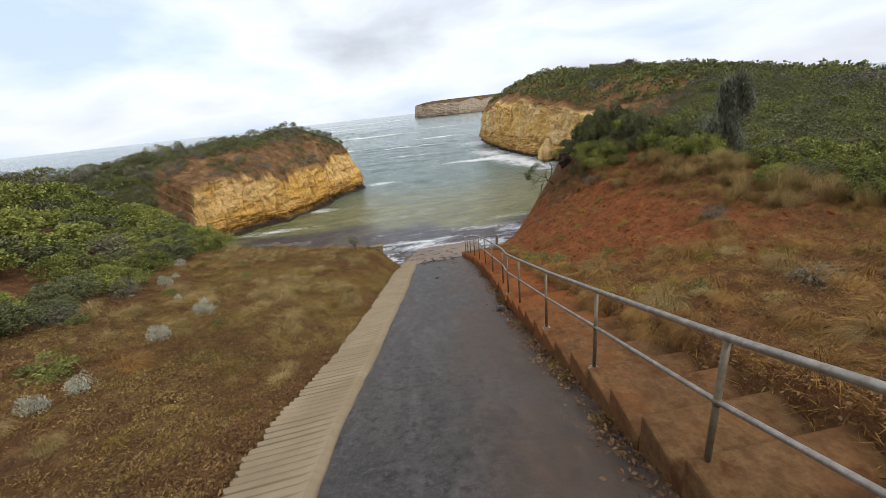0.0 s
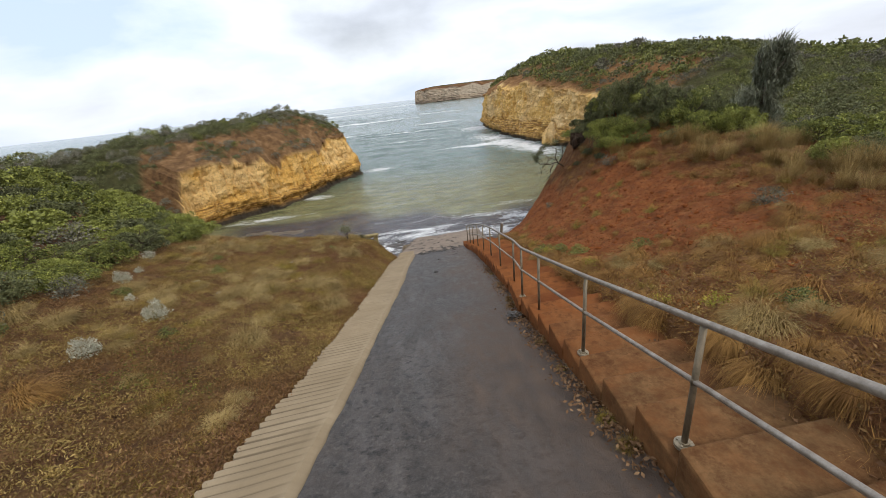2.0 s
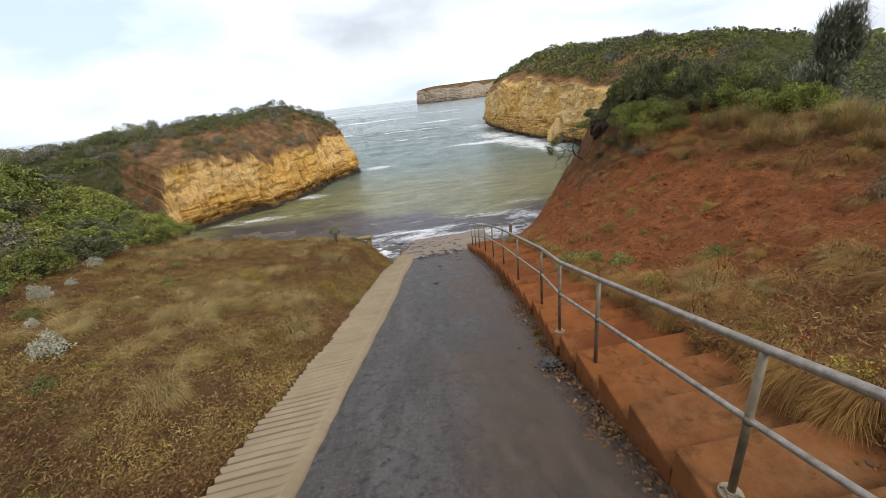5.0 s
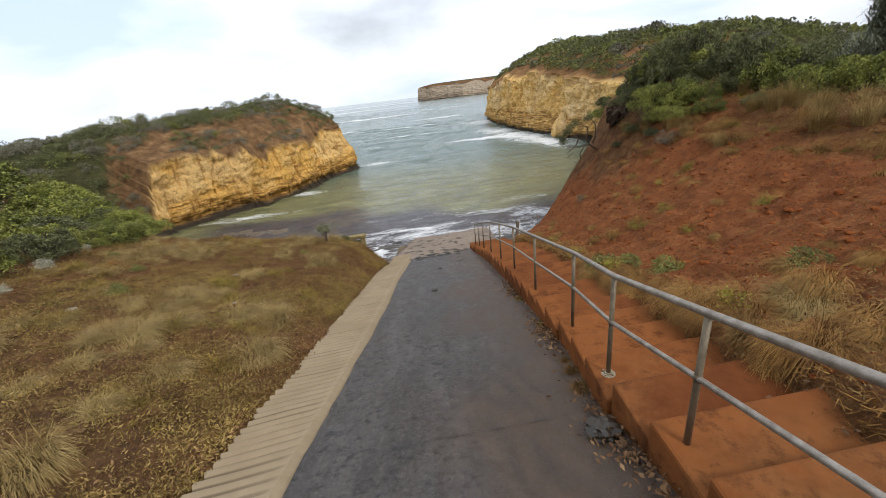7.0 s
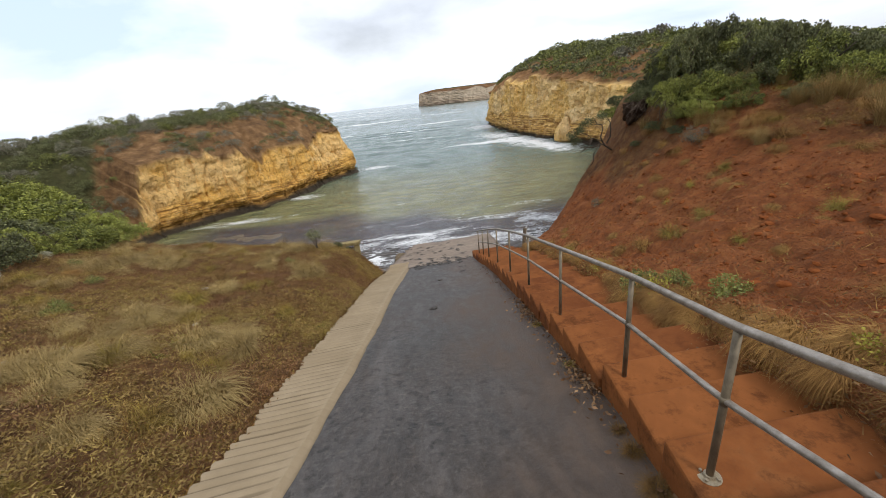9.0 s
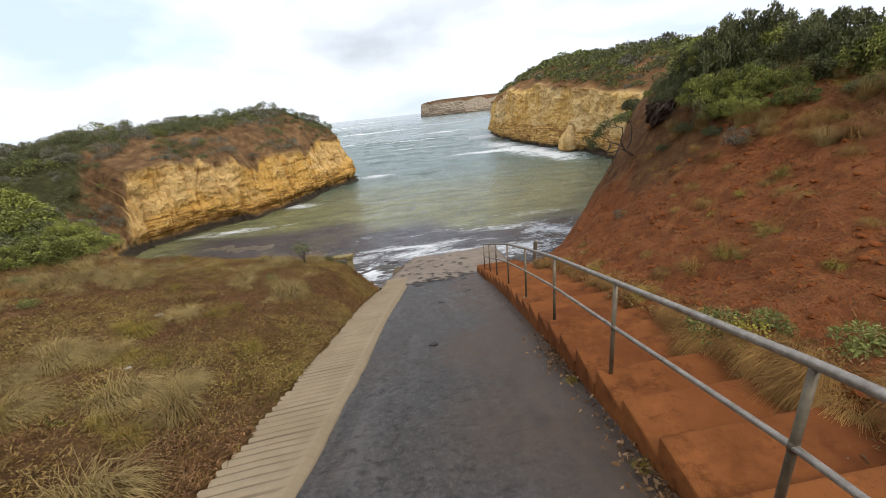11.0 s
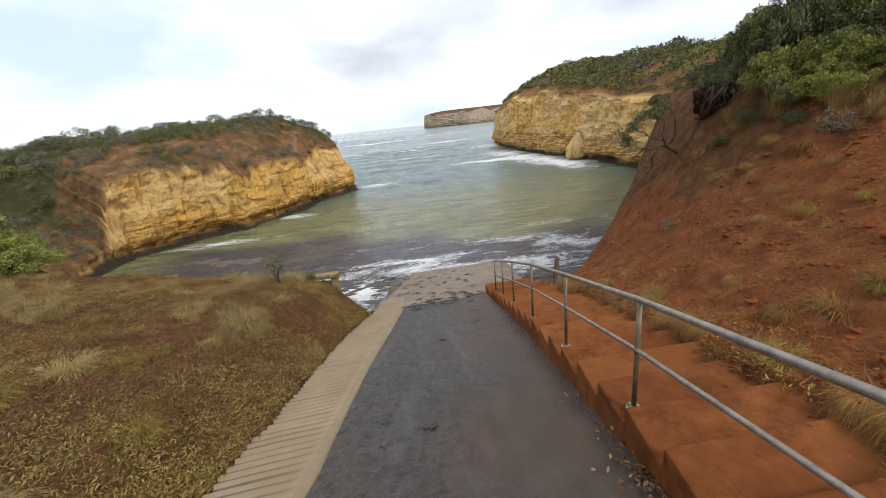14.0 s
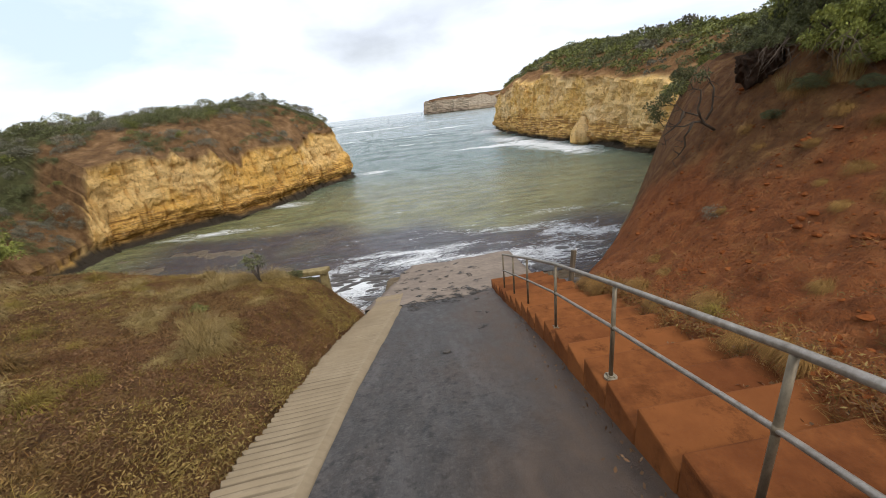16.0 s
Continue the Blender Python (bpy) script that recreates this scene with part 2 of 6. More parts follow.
def m_sea():
    m = Mat("sea_water", 0.14, 0.5)
    m.b.inputs["IOR"].default_value = 1.33
    sh = m.attr("shallow")
    sw = m.noise(0.09, 5, 0.6, (1, 2.2, 1))
    deep = m.ramp(sw, [(0.3, (0.075, 0.13, 0.112)), (0.7, (0.15, 0.205, 0.17))])
    shal = m.ramp(m.noise(0.5, 6, 0.65, (0.7, 1.6, 1)), [(0.3, (0.12, 0.118, 0.045)), (0.55, (0.215, 0.205, 0.088)), (0.75, (0.29, 0.26, 0.125))])
    weed = m.ramp(m.noise(1.1, 6, 0.7, (0.6, 1.7, 1)), [(0.35, (0.045, 0.035, 0.04)), (0.6, (0.09, 0.075, 0.075)), (0.75, (0.15, 0.13, 0.11))])
    c = m.mix(sh, deep, shal)
    c = m.mix(m.attr("weed"), c, weed)
    c = m.mix(m.ramp(m.noise(0.9, 7, 0.7, (0.5, 1.9, 1), 0.8), [(0.36, (0.5, 0.5, 0.5)), (0.52, (0, 0, 0))]), c, (0.055, 0.075, 0.06))
    fn = m.noise(3.6, 9, 0.8, (0.55, 1.3, 1), 2.6)
    ad = m.n.new("ShaderNodeMath")
    ad.operation = "ADD"
    patchy = m.n.new("ShaderNodeMath")
    patchy.operation = "MULTIPLY_ADD"
    patchy.inputs[1].default_value = 0.55
    m.l.new(m.noise(0.55, 5, 0.65, (0.6, 1.5, 1), 1.5), patchy.inputs[0])
    m.l.new(fn, patchy.inputs[2])
    m.l.new(patchy.outputs[0], ad.inputs[0])
    m.l.new(m.attr("foam"), ad.inputs[1])
    shift = m.n.new("ShaderNodeMath")
    shift.operation = "SUBTRACT"
    shift.inputs[1].default_value = 0.275
    m.l.new(ad.outputs[0], shift.inputs[0])
    fm = m.ramp(shift.outputs[0], [(0.78, (0, 0, 0)), (0.95, (1, 1, 1))])
    c = m.mix(fm, c, (0.8, 0.8, 0.78))
    m.l.new(m.ramp(fm, [(0.0, (0.14, 0.14, 0.14)), (1.0, (0.8, 0.8, 0.8))]), m.b.inputs["Roughness"])
    m.bump(m.noise(0.7, 5, 0.6, (0.6, 1.8, 1), 0.5), 0.75, 0.4)
    m.bump(m.noise(3.2, 6, 0.7, (0.6, 1.7, 1), 0.4), 0.8, 0.14)
    return m.color(c).m


def m_leaf(name, lo, mid, hi, rough=0.6, patch=None):
    m = Mat(name, rough, 0.25)
    big = m.noise(1.3, 3)
    c = m.ramp(m.island(), [(0.0, lo), (0.5, mid), (1.0, hi)])
    c = m.mix(m.ramp(big, [(0.4, (0, 0, 0)), (0.65, (0.6, 0.6, 0.6))]), c, lo)
    c = m.mix(m.ramp(m.each(), [(0.0, (0, 0, 0)), (1.0, (0.45, 0.45, 0.45))]), c, hi)
    c = m.mix(m.ramp(m.noise(3.4, 3, 0.6), [(0.38, (0.45, 0.45, 0.45)), (0.54, (0, 0, 0))]), c, lo)
    if patch:
        c = m.mix(m.ramp(m.noise(0.42, 4, 0.6), [(0.45, (0, 0, 0)), (0.6, (0.8, 0.8, 0.8))]), c, m.ramp(m.island(), [(0.0, tuple(v * 0.5 for v in patch)), (1.0, tuple(v * 1.6 for v in patch))]))
    return m.color(c).m


def m_plain(name, lo, hi, scale=8, rough=0.7, spec=0.3, metal=0.0, stretch=(1, 1, 1), bump=0.3, dist=0.01):
    m = Mat(name, rough, spec, metal)
    t = m.noise(scale, 6, 0.65, stretch)
    f = m.noise(scale * 7, 4, 0.7, stretch)
    c = m.ramp(t, [(0.3, lo), (0.7, hi)])
    c = m.mix(m.ramp(f, [(0.5, (0, 0, 0)), (0.8, (0.4, 0.4, 0.4))]), c, tuple(v * 0.5 for v in lo))
    m.bump(f, bump, dist)
    return m.color(c).m


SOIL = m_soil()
ASPHALT = m_asphalt()
SLAB = m_concrete("grooved_concrete", (0.21, 0.155, 0.09), (0.37, 0.285, 0.18), (0.17, 0.118, 0.062), groove=True)
STEP = m_concrete("mud_stained_concrete", (0.105, 0.033, 0.009), (0.27, 0.094, 0.026), (0.105, 0.029, 0.008),
                  upper=((0.1, 0.054, 0.022), (0.21, 0.118, 0.05), (0.085, 0.04, 0.016)))
CLIFF_L = m_cliff("limestone_ochre", (0.9, 0.64, 0.3), (0.8, 0.46, 0.115), (0.38, 0.19, 0.055), 1.0, ((0.1, 0.055, 0.026), (0.235, 0.13, 0.058), (0.39, 0.235, 0.115)))
CLIFF_R = m_cliff("limestone_pale", (0.92, 0.71, 0.41), (0.8, 0.5, 0.155), (0.42, 0.225, 0.08), 0.6, ((0.12, 0.06, 0.024), (0.26, 0.135, 0.055), (0.4, 0.25, 0.12)))
# far limestone: distance haze is mixed into the colours, greyer and less yellow
CLIFF_FAR = m_cliff("limestone_far_hazed", (0.5, 0.42, 0.32), (0.42, 0.32, 0.22), (0.24, 0.18, 0.13), 0.06)
SEA = m_sea()
STEEL = m_plain("weathered_galvanised_steel", (0.2, 0.165, 0.125), (0.42, 0.37, 0.31), 14, 0.42, 0.4, 0.55, bump=0.15, dist=0.002)
POST_STEEL = m_plain("dull_brown_steel", (0.1, 0.077, 0.048), (0.27, 0.215, 0.14), 11, 0.5, 0.4, 0.4, (1, 1, 0.5), 0.2, 0.002)
FLANGE = m_plain("rusty_flange", (0.22, 0.17, 0.1), (0.42, 0.36, 0.26), 20, 0.6, 0.4, 0.5)
WOOD = m_plain("grey_timber", (0.1, 0.075, 0.05), (0.23, 0.18, 0.12), 5, 0.9, 0.2, 0, (8, 8, 1))
ROCK = m_plain("dark_wet_rock", (0.03, 0.025, 0.022), (0.1, 0.08, 0.06), 3, 0.45, 0.5, 0, bump=0.6, dist=0.05)
WEED = m_plain("kelp", (0.015, 0.012, 0.008), (0.05, 0.035, 0.02), 12, 0.35, 0.5)
BARK = m_plain("bark", (0.05, 0.037, 0.026), (0.14, 0.11, 0.085), 6, 0.95, 0.1, 0, (1, 1, 0.2), 0.7, 0.03)
DEADWOOD = m_plain("dead_wood", (0.045, 0.033, 0.025), (0.14, 0.105, 0.075), 6, 0.95, 0.1, 0, (1, 1, 0.3), 0.5, 0.01)
WALLING = m_plain("lichen_stained_beam", (0.16, 0.115, 0.045), (0.36, 0.28, 0.13), 7, 0.9, 0.2, 0, bump=0.6, dist=0.02)
SLAB_STONE = m_plain("pale_limestone", (0.22, 0.18, 0.13), (0.4, 0.34, 0.26), 9, 0.9, 0.2)
WHITE = m_plain("white_paint", (0.6, 0.58, 0.52), (0.8, 0.79, 0.75), 10, 0.6, 0.3)
LEAF_G = m_leaf("leaf_green", (0.036, 0.042, 0.012), (0.165, 0.185, 0.038), (0.45, 0.46, 0.1))
LEAF_D = m_leaf("leaf_dark", (0.028, 0.03, 0.014), (0.1, 0.105, 0.042), (0.25, 0.255, 0.1))
LEAF_S = m_leaf("leaf_silver", (0.055, 0.05, 0.032), (0.145, 0.133, 0.085), (0.31, 0.285, 0.2))
LEAF_W = m_leaf("leaf_white", (0.26, 0.25, 0.17), (0.45, 0.43, 0.32), (0.66, 0.63, 0.5))
LEAF_O = m_leaf("leaf_olive", (0.038, 0.042, 0.013), (0.15, 0.16, 0.042), (0.36, 0.37, 0.095))
LEAF_P = m_leaf("needle_grey", (0.075, 0.08, 0.05), (0.18, 0.19, 0.12), (0.32, 0.325, 0.215))
STRAW = m_leaf("straw", (0.105, 0.047, 0.012), (0.265, 0.13, 0.033), (0.46, 0.255, 0.072), 0.85)
HAY = m_leaf("hay", (0.15, 0.095, 0.03), (0.31, 0.21, 0.075), (0.5, 0.36, 0.14), 0.85)
OLIVE = m_leaf("olive_grass", (0.09, 0.062, 0.012), (0.255, 0.178, 0.03), (0.46, 0.335, 0.065), 0.85, (0.14, 0.068, 0.024))
LITTER = m_leaf("leaf_litter", (0.07, 0.03, 0.013), (0.18, 0.09, 0.038), (0.36, 0.22, 0.11), 0.85)
MAT_GOLD = m_leaf("herb_mat_gold", (0.115, 0.07, 0.02), (0.29, 0.19, 0.055), (0.5, 0.35, 0.12), 0.85, (0.15, 0.075, 0.03))
MAT_RUST = m_leaf("herb_mat_rust", (0.075, 0.032, 0.014), (0.19, 0.09, 0.038), (0.36, 0.2, 0.09), 0.85)
MAT_GREEN = m_leaf("herb_mat_green", (0.06, 0.055, 0.012), (0.17, 0.155, 0.03), (0.36, 0.31, 0.07), 0.85)
PEAT = m_plain("dark_peat", (0.02, 0.013, 0.009), (0.085, 0.05, 0.03), 5, 0.95, 0.1, 0, (1, 1, 0.5), 0.9, 0.06)
YELLOW = m_leaf("yellow_flower", (0.14, 0.13, 0.02), (0.33, 0.29, 0.035), (0.55, 0.47, 0.06))


# ---- building helpers ----
def mesh_of(name, verts, faces, mat, attrs=None, smooth=True):
    me = bpy.data.meshes.new(name)
    me.from_pydata([tuple(map(float, v)) for v in verts], [], faces)
    me.materials.append(mat)
    for key, vals in (attrs or {}).items():
        a = me.attributes.new(key, "FLOAT", "POINT")
        a.data.foreach_set("value", np.asarray(vals, dtype=np.float32))
    if smooth:
        me.polygons.foreach_set("use_smooth", [True] * len(me.polygons))
    me.update()
    return me


def part(name, bm, mat, parent=None, label="", smooth=False):
    me = bpy.data.meshes.new(name)
    bm.normal_update()
    bm.to_mesh(me)
    bm.free()
    me.materials.append(mat)
    if smooth:
        me.polygons.foreach_set("use_smooth", [True] * len(me.polygons))
    ob = new(name, me)
    ob.parent = parent
    if label:
        tagged(ob, label)
    return ob


def part_mesh(name, me, parent=None, label=""):
    ob = new(name, me)
    ob.parent = parent
    if label:
        tagged(ob, label)
    return ob


def tube(bm, pts, radii, sides=10, cap=True):
    """A round bar along pts."""
    pts = [Vector(p) for p in pts]
    rings, up = [], Vector((0.31, 0.12, 0.94)).normalized()
    for i, p in enumerate(pts):
        d = (pts[min(i + 1, len(pts) - 1)] - pts[max(i - 1, 0)]).normalized()
        u = d.cross(up)
        if u.length < 0.05:
            u = d.cross(Vector((1, 0, 0)))
        u.normalize()
        v = d.cross(u)
        r = radii[i] if isinstance(radii, (list, tuple)) else radii
        rings.append([bm.verts.new(p + (u * math.cos(2 * math.pi * k / sides) + v * math.sin(2 * math.pi * k / sides)) * r) for k in range(sides)])
    for a, b in zip(rings[:-1], rings[1:]):
        for k in range(sides):
            bm.faces.new((a[k], a[(k + 1) % sides], b[(k + 1) % sides], b[k]))
    if cap:
        bm.faces.new(rings[0][::-1])
        bm.faces.new(rings[-1])


def box(bm, lo, hi, bevel=0.0):
    r = bmesh.ops.create_cube(bm, size=1)
    for v in r["verts"]:
        v.co = Vector([lo[k] + (v.co[k] + 0.5) * (hi[k] - lo[k]) for k in range(3)])
    if bevel:
        es = list({e for v in r["verts"] for e in v.link_edges})
        bmesh.ops.bevel(bm, geom=es, offset=bevel, segments=2, affect="EDGES", profile=0.5)


def smooth01(t):
    t = 0.0 if t < 0.0 else (1.0 if t > 1.0 else float(t))
    return t * t * (3 - 2 * t)


def rolling(x, y, scale, seed=0.0):
    return noise.noise(Vector((x * scale + seed, y * scale - seed, seed * 1.7)))


# ---- plan of the ramp (y runs down the ramp, sea level is z = 0) ----
ROAD_Y = [-60, -8, 2.4, 6, 8.2, 10.3, 13.5, 15.5, 18.5, 23.5, 25.5, 28, 31, 36, 60]
ROAD_Z = [14, 10.6, 7.4, 6.2, 5.55, 4.95, 4.08, 3.53, 2.65, 1.0, 0.5, 0.12, -0.3, -1.6, -3.5]
YY = np.linspace(-60, 60, 1201)
RZ = np.interp(YY, ROAD_Y, ROAD_Z)
RZ = np.convolve(np.pad(RZ, 15, mode="edge"), np.hanning(31) / np.hanning(31).sum(), "valid")


def road_z(y):
    return float(np.interp(y, YY, RZ))


def seam_x(y):          # asphalt meets the concrete strip
    return float(np.interp(y, [-60, 5.7, 10, 14.7, 17.1, 20, 23.6, 30], [-3.2, -1.18, -0.75, -0.24, -0.08, 0.15, 0.42, 0.8]))


def slab_x(y):          # outer edge of the concrete strip
    return float(np.interp(y, [-60, 6.5, 8.3, 11.7, 16.5, 20.7, 24, 30], [-4.0, -2.15, -1.9, -1.52, -1.15, -0.97, -0.62, -0.2]))


def kerb_x(y):          # road side of the steps
    return float(np.interp(y, [-60, 3.9, 5.6, 7.3, 9.0, 10.0, 11.1, 12.8, 14.6, 16.3, 18, 19.7, 22.2, 26, 40], [-2.5, 1.18, 1.4, 1.54, 1.68, 1.74, 1.94, 2.1, 2.29, 2.44, 2.59, 2.73, 2.92, 3.3, 4.2]))


def foot_z(y):          # tread level of the steps at the railing
    return road_z(y) + float(np.interp(y, [6, 9, 15, 18, 22, 25], [0.22, 0.25, 0.35, 0.34, 0.26, 0.2]))


def path_x(y):          # bank side of the steps
    return kerb_x(y) + float(np.interp(y, [0, 8, 16, 21], [0.98, 1.02, 1.14, 1.3]))


def edge_rise(x, y):    # silt banked up against the steps
    return 0.09 * float(smooth01((x - kerb_x(y) + 1.0) / 1.0) * smooth01((y - 7) / 5))


def plateau(x, y):
    z = 6.6 + 0.3 * rolling(x, y, 0.12, 3) - 0.11 * max(0, x - 11) + 0.06 * max(0, y - 26) + 0.7 * math.exp(-((x - 9.6) ** 2 + (y - 21) ** 2) / 9) + 0.6 * math.exp(-((x - 9.0) ** 2 + (y - 21.2) ** 2) / 1.2)
    return max(z, 0.5)


def coast_y(x):
    if x < 9:
        return 21.2 + 0.8 * (x - 5)
    return 24.4 + 1.35 * (x - 9)


def beach_z(x, y):
    w = float(smooth01((x - 2.0) / 4.0))
    a, b = 0.12 + 0.06 * w, 0.1 + 0.0 * w
    return max(-3.0, a - b * (y - 24.5) - 0.25 * max(0, y - 31) + 0.12 * rolling(x, y, 0.6, 9) + 0.03 * max(0, abs(x) - 8))


def ground_z(x, y):
    zr = road_z(y)
    xl, xr = slab_x(y), path_x(y)
    lump = 0.10 * rolling(x, y, 0.45, 1) + 0.09 * rolling(x, y, 1.3, 2) + 0.05 * rolling(x, y, 3.1, 28)
    if x < xl:
        d = xl - x
        xx = max(x, -24.0)
        plane = 4.75 - 0.17 * (xx + 2.9) - 0.195 * (min(y, 34) - 12.05) + 0.16 * max(0, -xx - 11) + lump
        if y < 4:
            plane = max(plane, 5.4 + 0.3 * (4 - y))
        w = float(smooth01((d - 0.1) / 2.6))
        z = (zr - 0.03) * (1 - w) + plane * w if plane < zr else (zr - 0.03) + (plane - zr + 0.03) * min(1.0, d / 1.1) ** 0.7
        edge = 23.0 + 0.25 * max(0.0, min(1.6, -x - 1.6)) + 0.25 * rolling(x, 0, 0.5, 5) * float(smooth01((-x - 3.5) / 2)) + 0.75 * max(0, -x - 9)
        e = float(smooth01((y - edge) / (0.35 if x > -4.2 else 1.3)))
        return z * (1 - e) + beach_z(x, y) * e
    if x > xr - 0.05:
        d = x - xr
        zp = zr + 0.12
        foot = 0.36 * float(smooth01((d - 0.06 + 0.16 * rolling(x, y, 1.1, 17) + 0.08 * rolling(x, y, 3.3, 18)) / 0.24))
        top = max(plateau(x, y), zp + 0.55)
        w = float(np.interp(y, [5, 13, 16, 19, 23], [8.0, 8.2, 7.6, 6.9, 6.7]))
        f = float(smooth01(d / w))
        slump = rolling(x * 2.3, y * 0.8, 1.0, 26)
        gully = 0.10 * rolling(x * 0.5 + y * 0.5, y * 2.2 - x * 0.4, 0.9, 6) + 0.07 * rolling(x, y, 2.3, 16) + 0.14 * (0.3 - abs(slump)) + 0.08 * rolling(x, y, 4.6, 27) + 0.04 * rolling(x, y, 9.0, 29)
        z = zp + foot + max(0.0, top - zp - 0.38) * f + lump * min(1.0, d) + gully * min(1.0, max(0, d))
        c = float(smooth01((y - coast_y(x) + 0.27 * max(0.0, z - 1.8)) / (1.2 + 0.58 * max(0.0, z))))
        return z * (1 - c) + beach_z(x, y) * c
    return zr - 0.12


# ---- ground: one sheet to the horizon ----
def spaced(stops):
    out = []
    for (a, b, st) in stops:
        out += list(np.arange(a, b - 1e-6, st))
    return out + [stops[-1][1]]


def build_ground():
    xs = spaced([(-3000, -400, 650), (-400, -60, 34), (-60, -16, 1.6), (-16, -8, 0.4), (-8, 1.2, 0.15), (1.2, 9.6, 0.085), (9.6, 13, 0.2), (13, 24, 0.5), (24, 60, 2.5), (60, 400, 34), (400, 3000, 650)])
    ys = spaced([(-3000, -300, 500), (-300, -20, 20), (-20, 1, 1.0), (1, 4, 0.2), (4, 24.4, 0.09), (24.4, 27, 0.2), (27, 46, 0.6), (46, 100, 3), (100, 400, 60), (400, 4500, 700)])
    verts, red, sand = [], [], []
    for y in ys:
        for x in xs:
            if abs(x) < 420 and -320 < y < 62:
                z = ground_z(max(-70, min(70, x)), max(-60, y))
            else:
                z = -3.0 if y > 0 else ground_z(max(-70, min(70, x)), -60)
            verts.append((x, y, z))
            d = x - path_x(y)
            r = 0.0
            if d > -0.2:
                r = float(smooth01((y - 6.5 - 0.5 * max(0, 4 - d) + 2.5 * rolling(x, y, 0.35, 4)) / 3.0)) * float(smooth01((7.4 - d + 1.5 * rolling(x, y, 0.3, 8)) / 2.5))
                r = max(r, 0.35) * (1 - 0.75 * smooth01((y - 18.2 + rolling(x, y, 0.8, 113)) / 1.6) * smooth01((d - 2.6 + 0.8 * rolling(x, y, 1.2, 114)) / 1.0))
            elif x < slab_x(y):
                r = 0.1 + 0.4 * max(0, rolling(x, y, 0.25, 7))
            red.append(r)
            sand.append(float(smooth01((0.9 - z) / 0.5)))
    nx = len(xs)
    faces = [(j * nx + i, j * nx + i + 1, (j + 1) * nx + i + 1, (j + 1) * nx + i) for j in range(len(ys) - 1) for i in range(nx - 1)]
    ob = new("ground", mesh_of("ground", verts, faces, SOIL, {"red": red, "sand": sand}))
    tagged(ob, "rough brown and red earth ground sloping to the cove", "ground", kind="structure")


build_ground()


# ---- ramp: asphalt lane and grooved concrete strip ----
def build_ramp():
    ys = list(np.arange(-30, 23.81, 0.2))
    verts, faces, dirt, n = [], [], [], 13
    for y in ys:
        a, b = seam_x(y) - 0.1 + 0.025 * rolling(0, y, 1.3, 91) + 0.02 * rolling(0, y, 4.0, 92), kerb_x(y) + 0.05
        for k in range(n):
            x = a + (b - a) * k / (n - 1)
            verts.append((x, y, road_z(y) + 0.004 + 0.012 * rolling(x, y, 0.9, 12) - 0.02 * (k / (n - 1)) + edge_rise(x, y)))
            dirt.append(float(smooth01((x - b + 1.75 + 0.8 * rolling(x, y, 0.5, 33) + 0.3 * rolling(x, y, 1.6, 35)) / 1.3)) * 0.95 + 0.35 * max(0, rolling(x, y, 0.7, 34)))
    for j in range(len(ys) - 1):
        for k in range(n - 1):
            faces.append((j * n + k, j * n + k + 1, (j + 1) * n + k + 1, (j + 1) * n + k))
    tagged(new("road", mesh_of("road", verts, faces, ASPHALT, {"dirt": dirt})), "worn dark asphalt boat ramp lane, damp and patched", "road", kind="structure")
    # the strip: shallow saw-tooth grooves across its outer part, a plain margin along the asphalt
    verts, faces, mud = [], [], []
    ys = np.concatenate([np.arange(-12, 2, 0.1), np.arange(2, 25.2, 0.016)])
    cols = [0.0, 0.04, 0.38, 0.7, 0.8, 1.0]
    for i, y in enumerate(ys):
        for k, c in enumerate(cols):
            yy = y - 0.12 * (1 - c) + 0.03 * rolling(c * 3, y, 0.8, 3)
            a, b = slab_x(yy), seam_x(yy)
            ph = (y / 0.125 + 0.5 * rolling(0, y, 1.1, 61)) % 1.0
            saw = min(1.0, max(0.0, ph - 0.22) * 2.2)
            depth = (0.035, 0.035, 0.03, 0.02, 0.0, 0.0)[k] * (0.65 + 0.5 * rolling(0, y, 0.9, 51))
            ragged = 0.07 * rolling(0, y, 2.5, 21) + (0.03 * (0.5 - saw)) + 0.05 * rolling(0, y, 6.0, 23) if k < 2 else 0
            z = road_z(yy) + (0.03, 0.03, 0.03, 0.03, 0.03, -0.16)[k] - depth * (1 - saw) - (0.12 if k == 0 else 0)
            verts.append((a + (b - a) * c + ragged, yy, z))
            mud.append((0.75, 0.7, 0.6, 0.4, 0.05, 0.0)[k] if ph < 0.3 else (0.1 + 0.25 * max(0, rolling(c * 4, y, 1.6, 62)) if k < 4 else 0.0))
    n = len(cols)
    for j in range(len(ys) - 1):
        for k in range(n - 1):
            faces.append((j * n + k, j * n + k + 1, (j + 1) * n + k + 1, (j + 1) * n + k))
    tagged(new("pavement", mesh_of("pavement", verts, faces, SLAB, {"mud": mud}, smooth=False)), "pale concrete strip with ragged cross grooves beside the asphalt", "pavement", kind="structure")


build_ramp()


